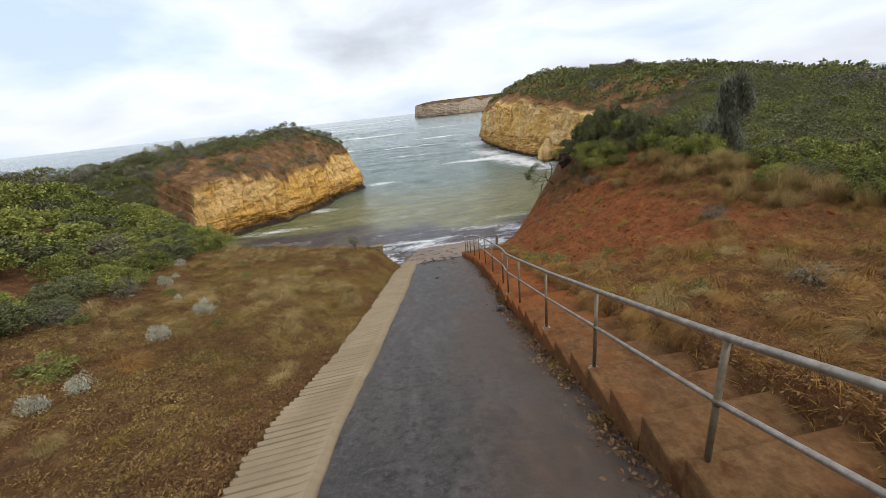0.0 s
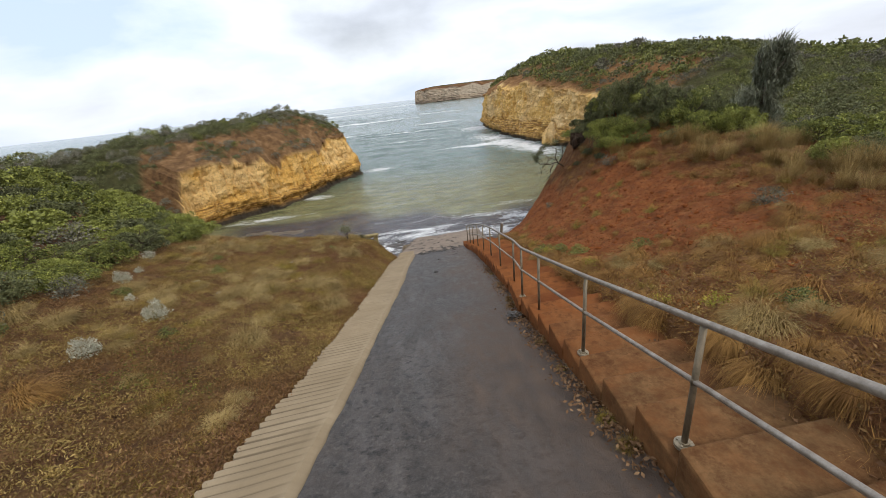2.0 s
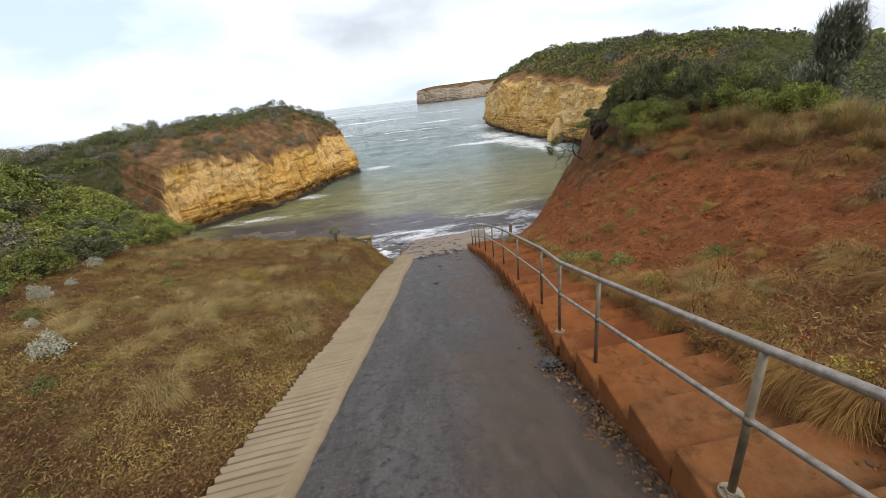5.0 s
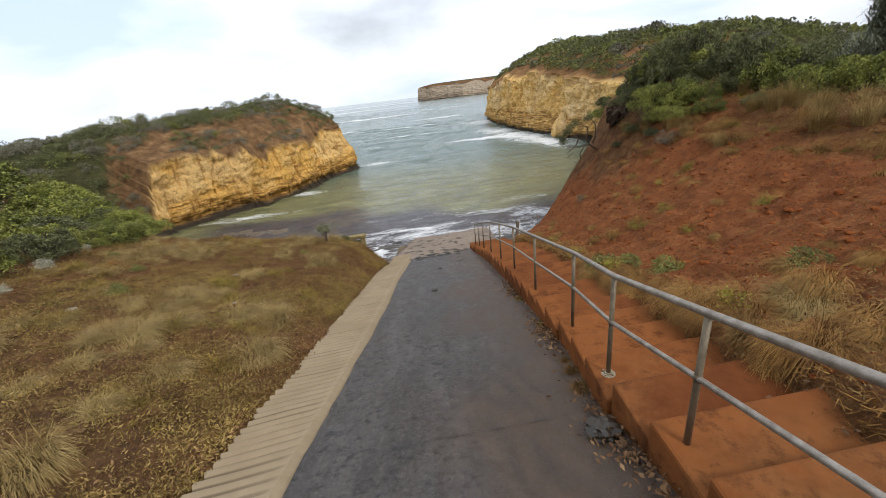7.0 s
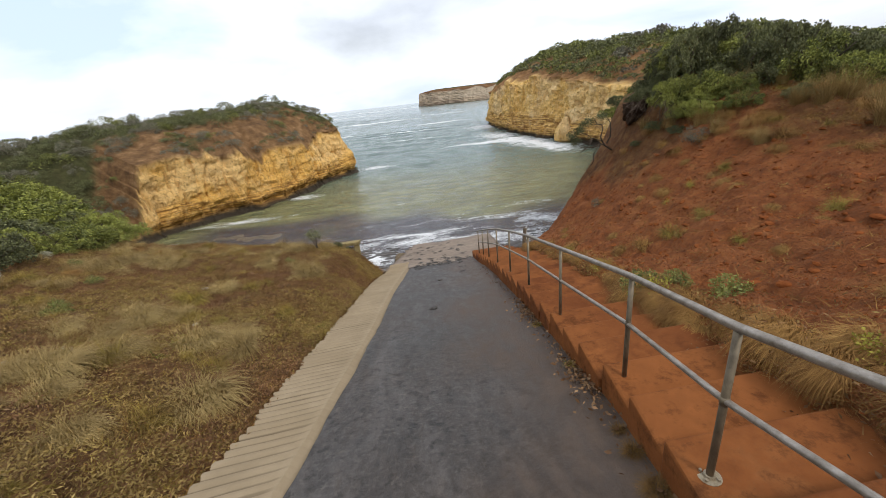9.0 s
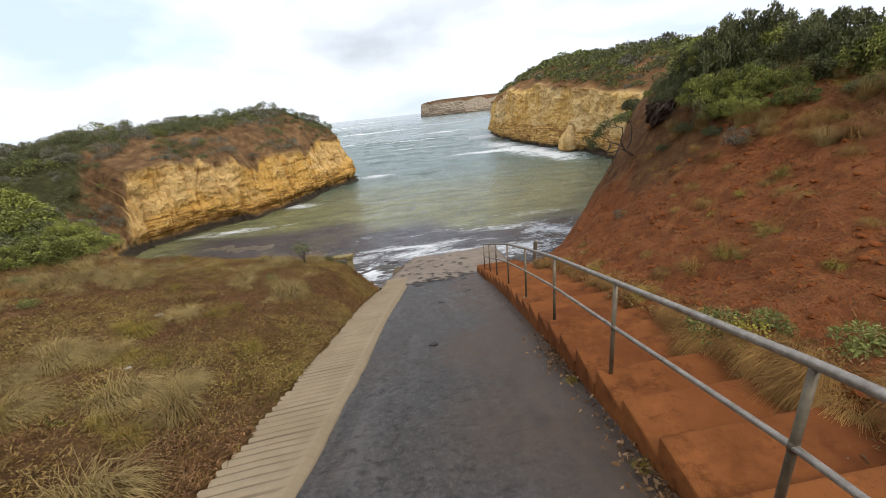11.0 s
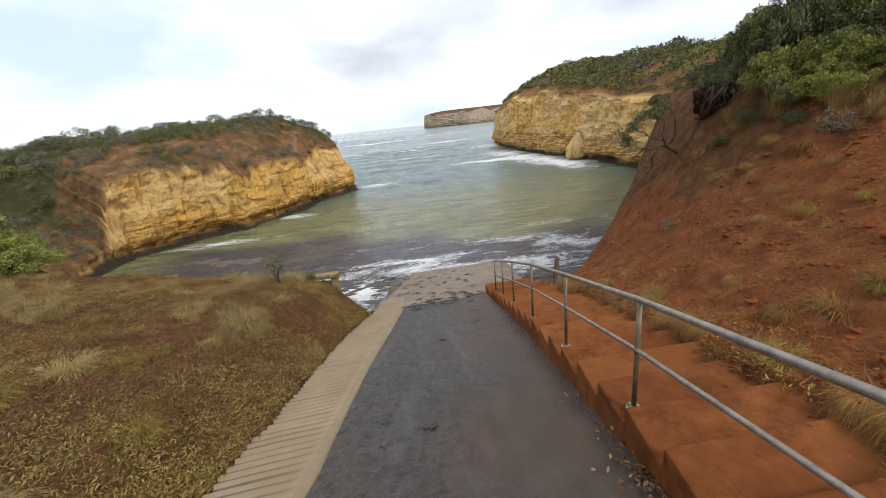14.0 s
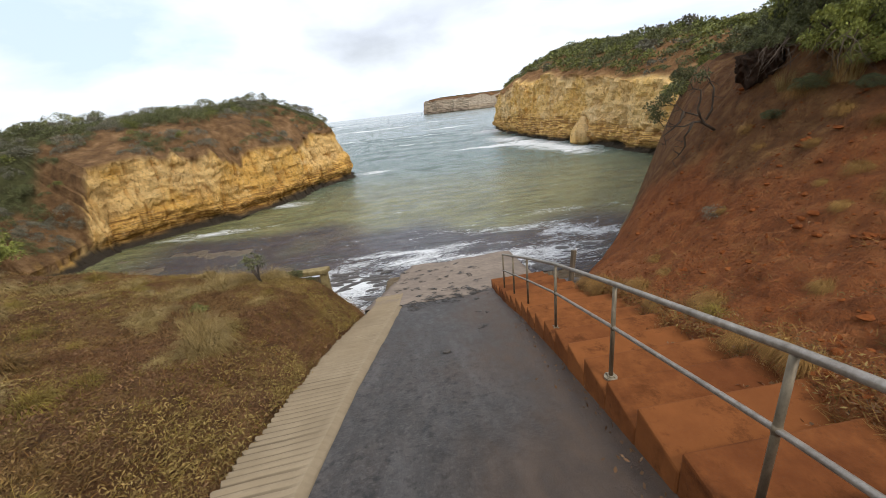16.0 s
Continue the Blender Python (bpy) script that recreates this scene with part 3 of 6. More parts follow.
def tar_joints():
    road = bpy.data.objects["road"]
    for (y0, y1, xa, xb) in [(9.9, 9.82, 0.2, 1.3), (12.62, 12.7, -0.45, 1.6), (16.9, 17.0, -0.05, 1.6), (20.2, 20.1, 0.2, 2.5)]:
        bm = bmesh.new()
        prev = None
        for k in range(25):
            x = xa + (xb - xa) * k / 24
            y = y0 + (y1 - y0) * k / 24 + 0.03 * rolling(x, y0, 3.0, 71)
            w = 0.002 + 0.007 * abs(rolling(x, y0, 6.0, 72))
            z = road_z(y) + 0.018 + 0.012 * rolling(x, y, 0.9, 12) - 0.02 * (x - seam_x(y)) / (kerb_x(y) - seam_x(y)) + edge_rise(x, y)
            cur = (bm.verts.new((x, y - w, z + 0.3 * w)), bm.verts.new((x, y + w, z - 0.3 * w)))
            if prev:
                bm.faces.new((prev[0], cur[0], cur[1], prev[1]))
            prev = cur
        part("tar_joint", bm, ROCK, road)


tar_joints()


# ---- sea ----
def build_sea():
    xs = spaced([(-4500, -500, 500), (-500, -60, 20), (-60, -24, 1.5), (-24, 30, 0.45), (30, 80, 2), (80, 500, 20), (500, 4500, 500)])
    ys = spaced([(24.5, 60, 0.4), (60, 130, 0.9), (130, 300, 4), (300, 900, 20), (900, 4700, 200)])
    verts, foam, shallow, weed = [], [], [], []
    for y in ys:
        for x in xs:
            amp = 0.05 + 0.10 * min(1, max(0, (y - 34) / 40)) + 0.16 * min(1, max(0, (y - 80) / 150))
            sw = math.sin(y * 0.75 + 2.2 * rolling(x, y, 0.05, 2) + 0.09 * x)
            z = amp * (0.9 * max(0, sw) ** 2 + 0.9 * rolling(x, y, 0.35, 3) + 0.5 * rolling(x, y, 0.9, 4)) if y < 900 else 0
            verts.append((x, y, z - 0.02))
            f = 0.15 if y < 600 else 0.1
            brk = [(-4.5, 27.6, 2.6, 0.8, 0.18), (2.5, 30.9, 2.4, 0.5, 0.2), (6.0, 32.6, 2.6, 0.5, 0.18), (0.8, 29.3, 1.7, 0.7, 0.22), (-2.6, 26.0, 1.7, 0.9, 0.24), (-1.2, 28.4, 1.5, 0.7, 0.24), (6.6, 28.4, 2.6, 1.4, 0.26), (9.4, 30.6, 2.4, 1.2, 0.24), (-0.6, 31.2, 2.4, 0.35, 0.26), (3.6, 29.8, 1.8, 0.6, 0.22), (-3.0, 29.4, 2.6, 0.8, 0.2), (-1.6, 27.3, 1.8, 1.2, 0.18), (0.5, 33.6, 3.0, 0.35, 0.16), (9.5, 34.5, 3.0, 0.6, 0.16), (-9.0, 29.5, 3.0, 0.7, 0.25),
                   (22.0, 60, 3, 6, 0.27), (21.0, 70, 4, 7, 0.27), (20.0, 84, 4, 8, 0.27), (14.0, 74, 6, 1.4, 0.31), (24, 108, 6, 8, 0.3), (5, 122, 10, 1.6, 0.36),
                   (17, 150, 9, 2.5, 0.42), (-2.4, 60.5, 2.2, 1.6, 0.3), (-13, 40, 4.0, 0.8, 0.26), (-9, 46.5, 2.0, 1.2, 0.24),
                   (-10, 210, 26, 5, 0.38), (-60, 420, 70, 12, 0.42), (40, 330, 24, 6, 0.35), (-20, 700, 160, 20, 0.6), (-90, 1000, 300, 50, 0.7), (30, 240, 14, 3, 0.4), (-14, 130, 8, 1.6, 0.34), (4, 95, 6, 1.2, 0.3)]
            for (cx, cy, sx, sy, g) in brk:
                q = ((x - cx) / sx) ** 2 + ((y - cy + 0.05 * (x - cx) + 1.2 * rolling(x, 0, 0.3, cy)) / sy) ** 2
                if q < 6:
                    f += g * math.exp(-q)
            foam.append(f)
            shallow.append(float(smooth01((70 - y + 6 * rolling(x, y, 0.06, 8) - 0.12 * abs(x)) / 30)))
            weed.append(float(smooth01((37.5 - y - 0.22 * x + 5 * rolling(x, y, 0.22, 5)) / 4.0)) * float(smooth01((17 + x) / 5)))
    nx = len(xs)
    faces = [(j * nx + i, j * nx + i + 1, (j + 1) * nx + i + 1, (j + 1) * nx + i) for j in range(len(ys) - 1) for i in range(nx - 1)]
    tagged(new("water", mesh_of("water", verts, faces, SEA, {"foam": foam, "shallow": shallow, "weed": weed})),
           "choppy grey-green sea with white foam, olive in the cove", "sea", kind="structure")


build_sea()


# ---- headlands ----
def loft(name, base, spine, mat, label, step, face_w=1.0, beyond=0.0, rough=0.5, top_scrub=True, seed=0.0, fine=None, bench=None):
    """base rows (x, y, face height); spine rows (x, y, z): a cliff with an earth slope up to its crest. Returns a sampler."""
    b, s = np.array(base, float), np.array(spine, float)
    seg = np.concatenate([[0], np.cumsum(np.hypot(*(b[1:, :2] - b[:-1, :2]).T))])
    u = np.arange(0, seg[-1], step)
    B = np.stack([np.interp(u, seg, b[:, k]) for k in range(3)], 1)
    S = np.stack([np.interp(u, seg, s[:, k]) for k in range(3)], 1)
    k = 7
    for A in (S,):
        for c in range(3):
            A[:, c] = np.convolve(np.pad(A[:, c], k, mode="edge"), np.ones(2 * k + 1) / (2 * k + 1), "valid")
    if fine:          # closer columns between two corners of the base
        a, c, st = seg[fine[0]], seg[fine[1]], fine[2]
        v = np.concatenate([u[u < a], np.arange(a, c, st), u[u >= c]])
        B = np.stack([np.interp(v, u, B[:, q]) for q in range(3)], 1)
        S = np.stack([np.interp(v, u, S[:, q]) for q in range(3)], 1)
        u = v
    if bench:
        bench = (seg[bench[0]], seg[bench[1]], bench[2])
    nf, ns, nb = 34, 26, 6
    verts, earth, scrub, wet, bed = [], [], [], [], []

    def shelf(i, f):
        if not bench:
            return 0.0
        return bench[2] * float(smooth01((u[i] - bench[0]) / 3) * (1 - smooth01((u[i] - bench[1]) / 3)) * smooth01((f - 0.45 + 0.1 * rolling(u[i], 0, 0.7, seed + 15)) / 0.12))

    def place(i, w):
        bx, by, h = B[i]
        sx, sy, sz = S[i]
        d = math.hypot(sx - bx, sy - by)
        ix, iy = (sx - bx) / d, (sy - by) / d
        if w <= 1:        # the face
            hz = h * (1 + 0.2 * rolling(u[i], 0, 2.2 / (h * 2.2), seed) + 0.09 * rolling(u[i], 0, 5.0 / (h * 2.2), seed + 3))
            z = -1.2 + (hz + 1.2) * w
            flute = min(rough, 1.0) * (0.8 * rolling(u[i], z * 0.15, 0.32, seed + 2) + 0.45 * rolling(u[i], z * 0.35, 0.9, seed + 3))
            ledge = rough * 0.22 * rolling(u[i] * 0.2, z, 1.15, seed + 4) + rough * 0.2 * rolling(u[i] * 0.45, z, 2.6, seed + 5)
            notch = 0.55 * math.exp(-((z - 0.45) / 0.4) ** 2)
            groove = 0.55 * min(rough, 1.0) * max(0.0, 1 - abs(rolling(u[i], z * 0.12, 0.3, seed + 11)) / 0.07) + 0.3 * min(rough, 1.0) * max(0.0, 1 - abs(rolling(u[i], z * 0.2, 0.8, seed + 12)) / 0.09)
            grain = min(rough, 1.0) * (0.26 * rolling(u[i], z * 0.9, 1.9, seed + 13) + 0.15 * rolling(u[i], z * 1.3, 4.3, seed + 14) + 0.16 * noise.cell(Vector((u[i] * 0.8 + 0.3 * z, z * 1.3, seed))))
            off = face_w * w + flute + ledge + notch + groove + grain + shelf(i, z / hz)
        else:
            v = w - 1
            hz = h * (1 + 0.2 * rolling(u[i], 0, 2.2 / (h * 2.2), seed) + 0.09 * rolling(u[i], 0, 5.0 / (h * 2.2), seed + 3))
            fl = min(rough, 1.0) * 0.8 * rolling(u[i], hz * 0.15, 0.32, seed + 2) * (1 - min(1, v * 3))
            off = face_w + fl + (d - face_w) * v + shelf(i, 1.0) * max(0.0, 1 - 2.5 * v)
            z = hz + (sz - hz) * (0.35 * v + 0.65 * math.sin(min(1, v) * math.pi / 2)) if v <= 1 else sz - 0.12 * (v - 1) * beyond
            if v > 1:
                off = d + (v - 1) * beyond
            gx, gy = bx + ix * off, by + iy * off
            z += 0.5 * min(rough, 1.0) * rolling(gx, gy, 0.22, seed + 6) * min(1, v * 3) + 0.22 * rolling(gx, gy, 0.8, seed + 7) * min(1, v * 5)
        return bx + ix * off, by + iy * off, z

    ws = [j / nf for j in range(nf + 1)] + [1 + j / ns for j in range(1, ns + 1)] + ([2 + (j / nb) ** 1.5 for j in range(1, nb + 1)] if beyond else [])
    for i in range(len(u)):
        for w in ws:
            x, y, z = place(i, w)
            verts.append((x, y, z))
            v = w - 1
            dip = 0.05 + 0.10 * rolling(u[i], 0, 0.9 / B[i][2], seed + 8) + 0.03 * rolling(u[i], w * 2, 4.5 / B[i][2], seed + 9)
            e = float(smooth01((w - 1.0 + dip) / 0.1)) if w < 1.4 else 1.0
            earth.append(e)
            bed.append(float(smooth01((0.42 - z / B[i][2] + 0.12 * rolling(u[i], z, 0.5, seed + 10)) / 0.12)))
            wet.append(float(smooth01((0.7 + 0.4 * rolling(u[i], 0, 0.5, seed + 1) - z) / 0.4)))
            sc = smooth01((v - 0.52 + (0.45 * smooth01((-x - 21) / 3) if y < 50 else 0.0) + 0.5 * rolling(x, y, 0.16, seed + 9)) / 0.2) if top_scrub else smooth01((v - 0.45) / 0.25)
            scrub.append(float(sc) * 0.9)
    n = len(ws)
    faces = [(i * n + j, (i + 1) * n + j, (i + 1) * n + j + 1, i * n + j + 1) for i in range(len(u) - 1) for j in range(n - 1)]
    ob = new(name, mesh_of(name, verts, faces, mat, {"earth": earth, "scrub": scrub, "wet": wet, "bed": bed}, smooth=False))
    tagged(ob, label, "cliff", kind="structure")
    return place, len(u), u


LEFT_BASE = [(-95, 40, 0.6), (-50, 38, 0.6), (-28, 35, 0.5), (-16.4, 32.2, 0.4), (-16.7, 37.0, 0.6), (-16.9, 38.7, 5.2), (-15.4, 40.6, 5.5), (-12.2, 43.0, 4.7), (-10.0, 45.7, 4.1), (-8.4, 50, 4.4),
             (-6.3, 55, 5.2), (-4.2, 59.2, 5.3), (-4.6, 62.5, 5.0), (-9, 67, 4), (-20, 71, 4), (-44, 76, 4), (-90, 84, 4)]
LEFT_SPINE = [(-95, 61, 7.6), (-52, 57, 7.8), (-36, 49, 7.4), (-31, 41, 7.0), (-29, 41, 7.2), (-28, 46, 7.9), (-23, 50, 8.4), (-19.5, 52, 8.8), (-16.5, 55, 9.0), (-14.5, 58.5, 9.3),
              (-12.5, 60.5, 9.2), (-10.5, 61.8, 8.0), (-10.5, 62.2, 8.0), (-14.5, 59.5, 8.6), (-20, 53.3, 7.0), (-44, 54.2, 6.0), (-95, 62, 6.0)]
left_place = loft("headland_west", LEFT_BASE, LEFT_SPINE, CLIFF_L, "ochre limestone headland with bare earth slope and scrub on top", 0.25, 1.5, 0.0, 0.75, seed=1.3, fine=(4, 12, 0.11), bench=(9, 12, 0.75))
RIGHT_BASE = [(11, 27, 1.5), (15, 33, 3.0), (21, 41, 4.5), (24.6, 47, 6.0), (24.4, 53, 7.0), (24.4, 62, 8.2), (24.0, 72, 9.0), (23.0, 86, 9.7),
              (24.0, 100, 8.8), (26.0, 116, 8.0), (30, 125, 7.5), (45, 132, 8), (90, 138, 8)]
RIGHT_SPINE = [(20, 24, 4.9), (28, 30, 5.2), (36, 40, 7.8), (38, 47, 10.2), (38, 53, 11.2), (38.5, 62, 12.2), (38.5, 74, 13.2), (38.5, 94, 14.8),
               (38.5, 103, 14.6), (36, 112, 12.6), (40, 115, 12.4), (52, 118, 12.6), (92, 120, 12.6)]
right_place = loft("headland_east", RIGHT_BASE, RIGHT_SPINE, CLIFF_R, "pale limestone cliff with red earth and dense coastal scrub above", 0.4, 1.6, 90.0, 1.5, seed=4.1, fine=(3, 9, 0.2))
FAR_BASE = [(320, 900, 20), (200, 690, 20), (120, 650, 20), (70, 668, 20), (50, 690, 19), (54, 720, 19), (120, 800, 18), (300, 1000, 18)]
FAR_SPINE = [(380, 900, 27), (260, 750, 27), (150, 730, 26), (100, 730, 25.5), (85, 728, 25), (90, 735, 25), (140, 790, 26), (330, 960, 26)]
loft("headland_far", FAR_BASE, FAR_SPINE, CLIFF_FAR, "distant flat-topped pale cliff rising from the sea, colours greyed for haze", 4.0, 4.0, 0.0, 4.0, top_scrub=False, seed=7.7)


def pinnacle(x, y, h, r):
    ob = new("sea_stack", None)
    tagged(ob, "pointed block of ochre limestone leaning on the cliff's foot", "rock")
    bm = bmesh.new()
    bmesh.ops.create_icosphere(bm, subdivisions=4, radius=1)
    for v in bm.verts:
        q = v.co.normalized()
        t = max(0.0, q.z)
        flat = math.hypot(q.x, q.y) or 1.0
        k = (1 - 0.8 * t) / flat if q.z > -0.7 else 1.0
        k = min(k, 3.0) * (1 + 0.2 * noise.noise(q * 1.7) + 0.1 * noise.noise(q * 5))
        v.co = Vector((q.x * r * k, q.y * r * k, (q.z * 0.5 + 0.42) * h * (1 + 0.1 * noise.noise(q * 3))))
    part("block", bm, CLIFF_R, ob, smooth=True)
    ob.matrix_basis = Matrix.Translation((x, y, 0))


pinnacle(24.7, 63.0, 3.6, 1.35)


# ---- steps beside the ramp ----
def build_steps():
    root = new("stairs")
    tagged(root, "long flight of mud-stained concrete steps beside the ramp", "stairs", kind="structure")
    y, pitch = -3.0, 0.53
    k = 0
    while y < 23.6:
        bm = bmesh.new()
        a, b = kerb_x(y + 0.3), path_x(y + 0.3) + 0.35
        z1 = foot_z(y + 0.27) + 0.02
        rot = (kerb_x(y + 1) - kerb_x(y)) * 1.0
        box(bm, (a + 0.022 * rolling(k * 1.7, 0, 1.0, 95), y, z1 - 0.75), (b, y + pitch + 0.012, z1 + 0.02 * rolling(k * 2.3, 0, 1.0, 96)), 0.022)
        for v in bm.verts:
            w = (v.co.y - y) / pitch
            v.co.x += rot * (w - 0.5) * pitch
            if v.co.z > z1 - 0.1:
                v.co.z += 0.022 * rolling(v.co.x * 3, v.co.y * 3, 1, k) - 0.02 * (1 - w)
                v.co.x += 0.008 * rolling(v.co.x * 2, v.co.y * 5, 1, k + 3)
        part("step", bm, STEP, root)
        y += pitch
        k += 1


build_steps()


# ---- handrail ----
POSTS = [0.4, 2.1, 3.86, 5.6, 7.28, 9.0, 10.0, 11.14, 12.83, 14.6, 16.27, 18.0, 19.67, 20.95, 22.2]


def build_rail():
    root = new("handrail")
    tagged(root, "two-bar weathered steel pipe handrail on bolted posts", "handrail")
    tops, mids = [], []
    for y in POSTS:
        x = kerb_x(y) + 0.13
        zf = foot_z(y)
        top, mid = float(np.interp(y, [9, 13], [0.97, 1.0])), float(np.interp(y, [9, 12], [0.54, 0.56]))
        bm = bmesh.new()
        tube(bm, [(x, y, zf - 0.02), (x, y, zf + top - 0.02)], 0.02, 12)
        post = part("post", bm, POST_STEEL, root, smooth=True)
        bm = bmesh.new()
        tube(bm, [(x, y, zf - 0.01), (x, y, zf + 0.014)], 0.062, 16)
        tube(bm, [(x, y, zf + 0.014), (x, y, zf + 0.03)], [0.034, 0.03], 12)
        for q in range(4):
            a = q * math.pi / 2 + 0.6
            tube(bm, [(x + 0.045 * math.cos(a), y + 0.045 * math.sin(a), zf + 0.01), (x + 0.045 * math.cos(a), y + 0.045 * math.sin(a), zf + 0.028)], 0.009, 6)
        part("flange", bm, FLANGE, post, "round bolted base flange with rust")
        bm = bmesh.new()
        tube(bm, [(x, y, zf + mid - 0.025), (x, y, zf + mid + 0.025)], 0.0225, 12)
        part("collar", bm, POST_STEEL, post, smooth=True)
        tops.append(Vector((x, y, zf + top)))
        mids.append(Vector((x, y, zf + mid)))

    def bend(pts):
        out = []
        for i in range(len(pts) - 1):
            for f in (0.0, 0.08, 0.5, 0.92):
                p = pts[i].lerp(pts[i + 1], f)
                if 0 < i and f == 0.0:
                    p = pts[i] * 0.6 + (pts[i - 1].lerp(pts[i], 0.92) + pts[i].lerp(pts[i + 1], 0.08)) * 0.2
                out.append(p)
        return out + [pts[-1]]
    bm = bmesh.new()
    tube(bm, bend(tops), 0.0235, 14)
    part("top_rail", bm, STEEL, root, smooth=True)
    bm = bmesh.new()
    tube(bm, bend(mids), 0.0185, 12)
    part("mid_rail", bm, STEEL, root, smooth=True)


build_rail()


# ---- sandy apron at the foot of the ramp ----
def build_apron():
    ys = list(np.arange(23.6, 31.41, 0.2))
    verts, faces, n = [], [], 31
    for y in ys:
        a, b = slab_x(y) - 0.1 + 0.2 * rolling(0, y, 1.2, 31) + 0.22 * max(0.0, y - 24.6), path_x(y) + 0.3
        for k in range(n):
            x = a + (b - a) * min(max(k - 1, 0), n - 3) / (n - 3) + 0.06 * rolling(k, y, 2.6, 35) * (k < 2)
            verts.append((x, y, road_z(y) + 0.016 + 0.02 * rolling(x, y, 1.4, 12) - (0.8 if k in (0, n - 1) else 0.0)))
    for k in range(n):        # ragged upper edge
        x, y, z = verts[k]
        y += 0.16 * rolling(x, 0, 1.6, 36) + 0.08 * rolling(x, 0, 5.0, 37) - 0.05
        verts[k] = (x, y, road_z(y) + 0.012)
    for j in range(len(ys) - 1):
        for k in range(n - 1):
            faces.append((j * n + k, j * n + k + 1, (j + 1) * n + k + 1, (j + 1) * n + k))
    tagged(new("ramp_apron", mesh_of("ramp_apron", verts, faces, APRON)), "wet sandy concrete apron running into the water", "ramp", kind="structure")


APRON = m_concrete("sandy_concrete", (0.2, 0.155, 0.115), (0.33, 0.26, 0.2), (0.16, 0.125, 0.1))
build_apron()


# ---- plants: meshes made of many small leaves ----
RNG = np.random.default_rng(7)


def quads_mesh(name, P, mat):
    """P: n x k x 3, one flat k-gon each."""
    n, k = P.shape[:2]
    me = bpy.data.meshes.new(name)
    me.vertices.add(n * k)
    me.vertices.foreach_set("co", P.reshape(-1).astype(np.float32))
    me.loops.add(n * k)
    me.loops.foreach_set("vertex_index", np.arange(n * k, dtype=np.int32))
    me.polygons.add(n)
    me.polygons.foreach_set("loop_start", np.arange(0, n * k, k, dtype=np.int32))
    me.materials.append(mat)
    me.update(calc_edges=True)
    me.validate()
    return me


def unit(v):
    return v / np.maximum(np.linalg.norm(v, axis=-1, keepdims=True), 1e-9)


def leaves(c, out, size, aspect=0.45, jitter=0.8):
    """Leaf quads at c, pointing roughly along out."""
    n = len(c)
    d = unit(out + jitter * RNG.normal(size=(n, 3)))
    side = unit(np.cross(d, RNG.normal(size=(n, 3))))
    L = (size * RNG.uniform(0.6, 1.4, n))[:, None]
    W = L * aspect
    droop = np.array([0, 0, -0.12]) * L
    return np.stack([c, c + d * L * 0.5 + side * W * 0.5, c + d * L + droop, c + d * L * 0.5 - side * W * 0.5], 1)


def dome(n, flat=1.0):
    v = unit(RNG.normal(size=(n, 3)))
    v[:, 2] = np.abs(v[:, 2]) * flat
    return v


def crown_mesh(name, mat, lobes=26, per=55, leaf=0.085, height=0.8, lean=0.0, loose=0.25, aspect=0.45, lobe=(0.2, 0.36)):
    parts = []
    dirs = dome(lobes)
    for d in dirs:
        r = RNG.uniform(0.72, 1.08)
        c = np.array([d[0] * r * 0.78, d[1] * r * 0.78, 0.12 + d[2] * r * height * 0.75])
        c[0] += lean * c[2]
        rad = RNG.uniform(*lobe)
        o = unit(RNG.normal(size=(per, 3)) + np.array([0, 0, 0.5]) + 0.6 * d)
        p = c + o * rad * RNG.uniform(0.0, 1.0, (per, 1)) ** 0.35 * (1.0 + loose) * np.array([1, 1, 0.8])
        p[:, 2] = np.maximum(p[:, 2], 0.02)
        parts.append(leaves(p, o, leaf, aspect))
    k = lobes * per // 6
    p = dome(k) * RNG.uniform(0.2, 0.75, (k, 1)) * np.array([0.85, 0.85, height])
    parts.append(leaves(p + np.array([0, 0, 0.06]), unit(p), leaf * 1.3, 0.6))
    return quads_mesh(name, np.concatenate(parts), mat)


def trunk_mesh(name, n=7, r=0.035, spread=0.7, h=0.6, mat=None):
    bm = bmesh.new()
    for k in range(n):
        a = 2 * math.pi * k / n + RNG.uniform(-0.4, 0.4)
        s, t = spread * RNG.uniform(0.4, 1.0), h * RNG.uniform(0.7, 1.15)
        pts = [(0.03 * math.cos(a), 0.03 * math.sin(a), -0.08)]
        for f in (0.35, 0.7, 1.0):
            pts.append((s * f * math.cos(a + 0.3 * f) + RNG.normal() * 0.03, s * f * math.sin(a + 0.3 * f) + RNG.normal() * 0.03, t * f ** 0.8))
        tube(bm, pts, [r, r * 0.75, r * 0.5, r * 0.22], 5)
    me = bpy.data.meshes.new(name)
    bm.normal_update()
    bm.to_mesh(me)
    bm.free()
    me.materials.append(mat or BARK)
    return me


def bush_kind(name, label, category, mat, group, count=3, **kw):
    out = []
    tk = kw.pop("trunk", {})
    for k in range(count):
        root = new(name)
        tagged(root, label, category, group)
        part_mesh("trunk", trunk_mesh("trunk", **tk), root)
        part_mesh("crown", crown_mesh("crown", mat, **kw), root)
        out.append(root)
    return out


USED = {}


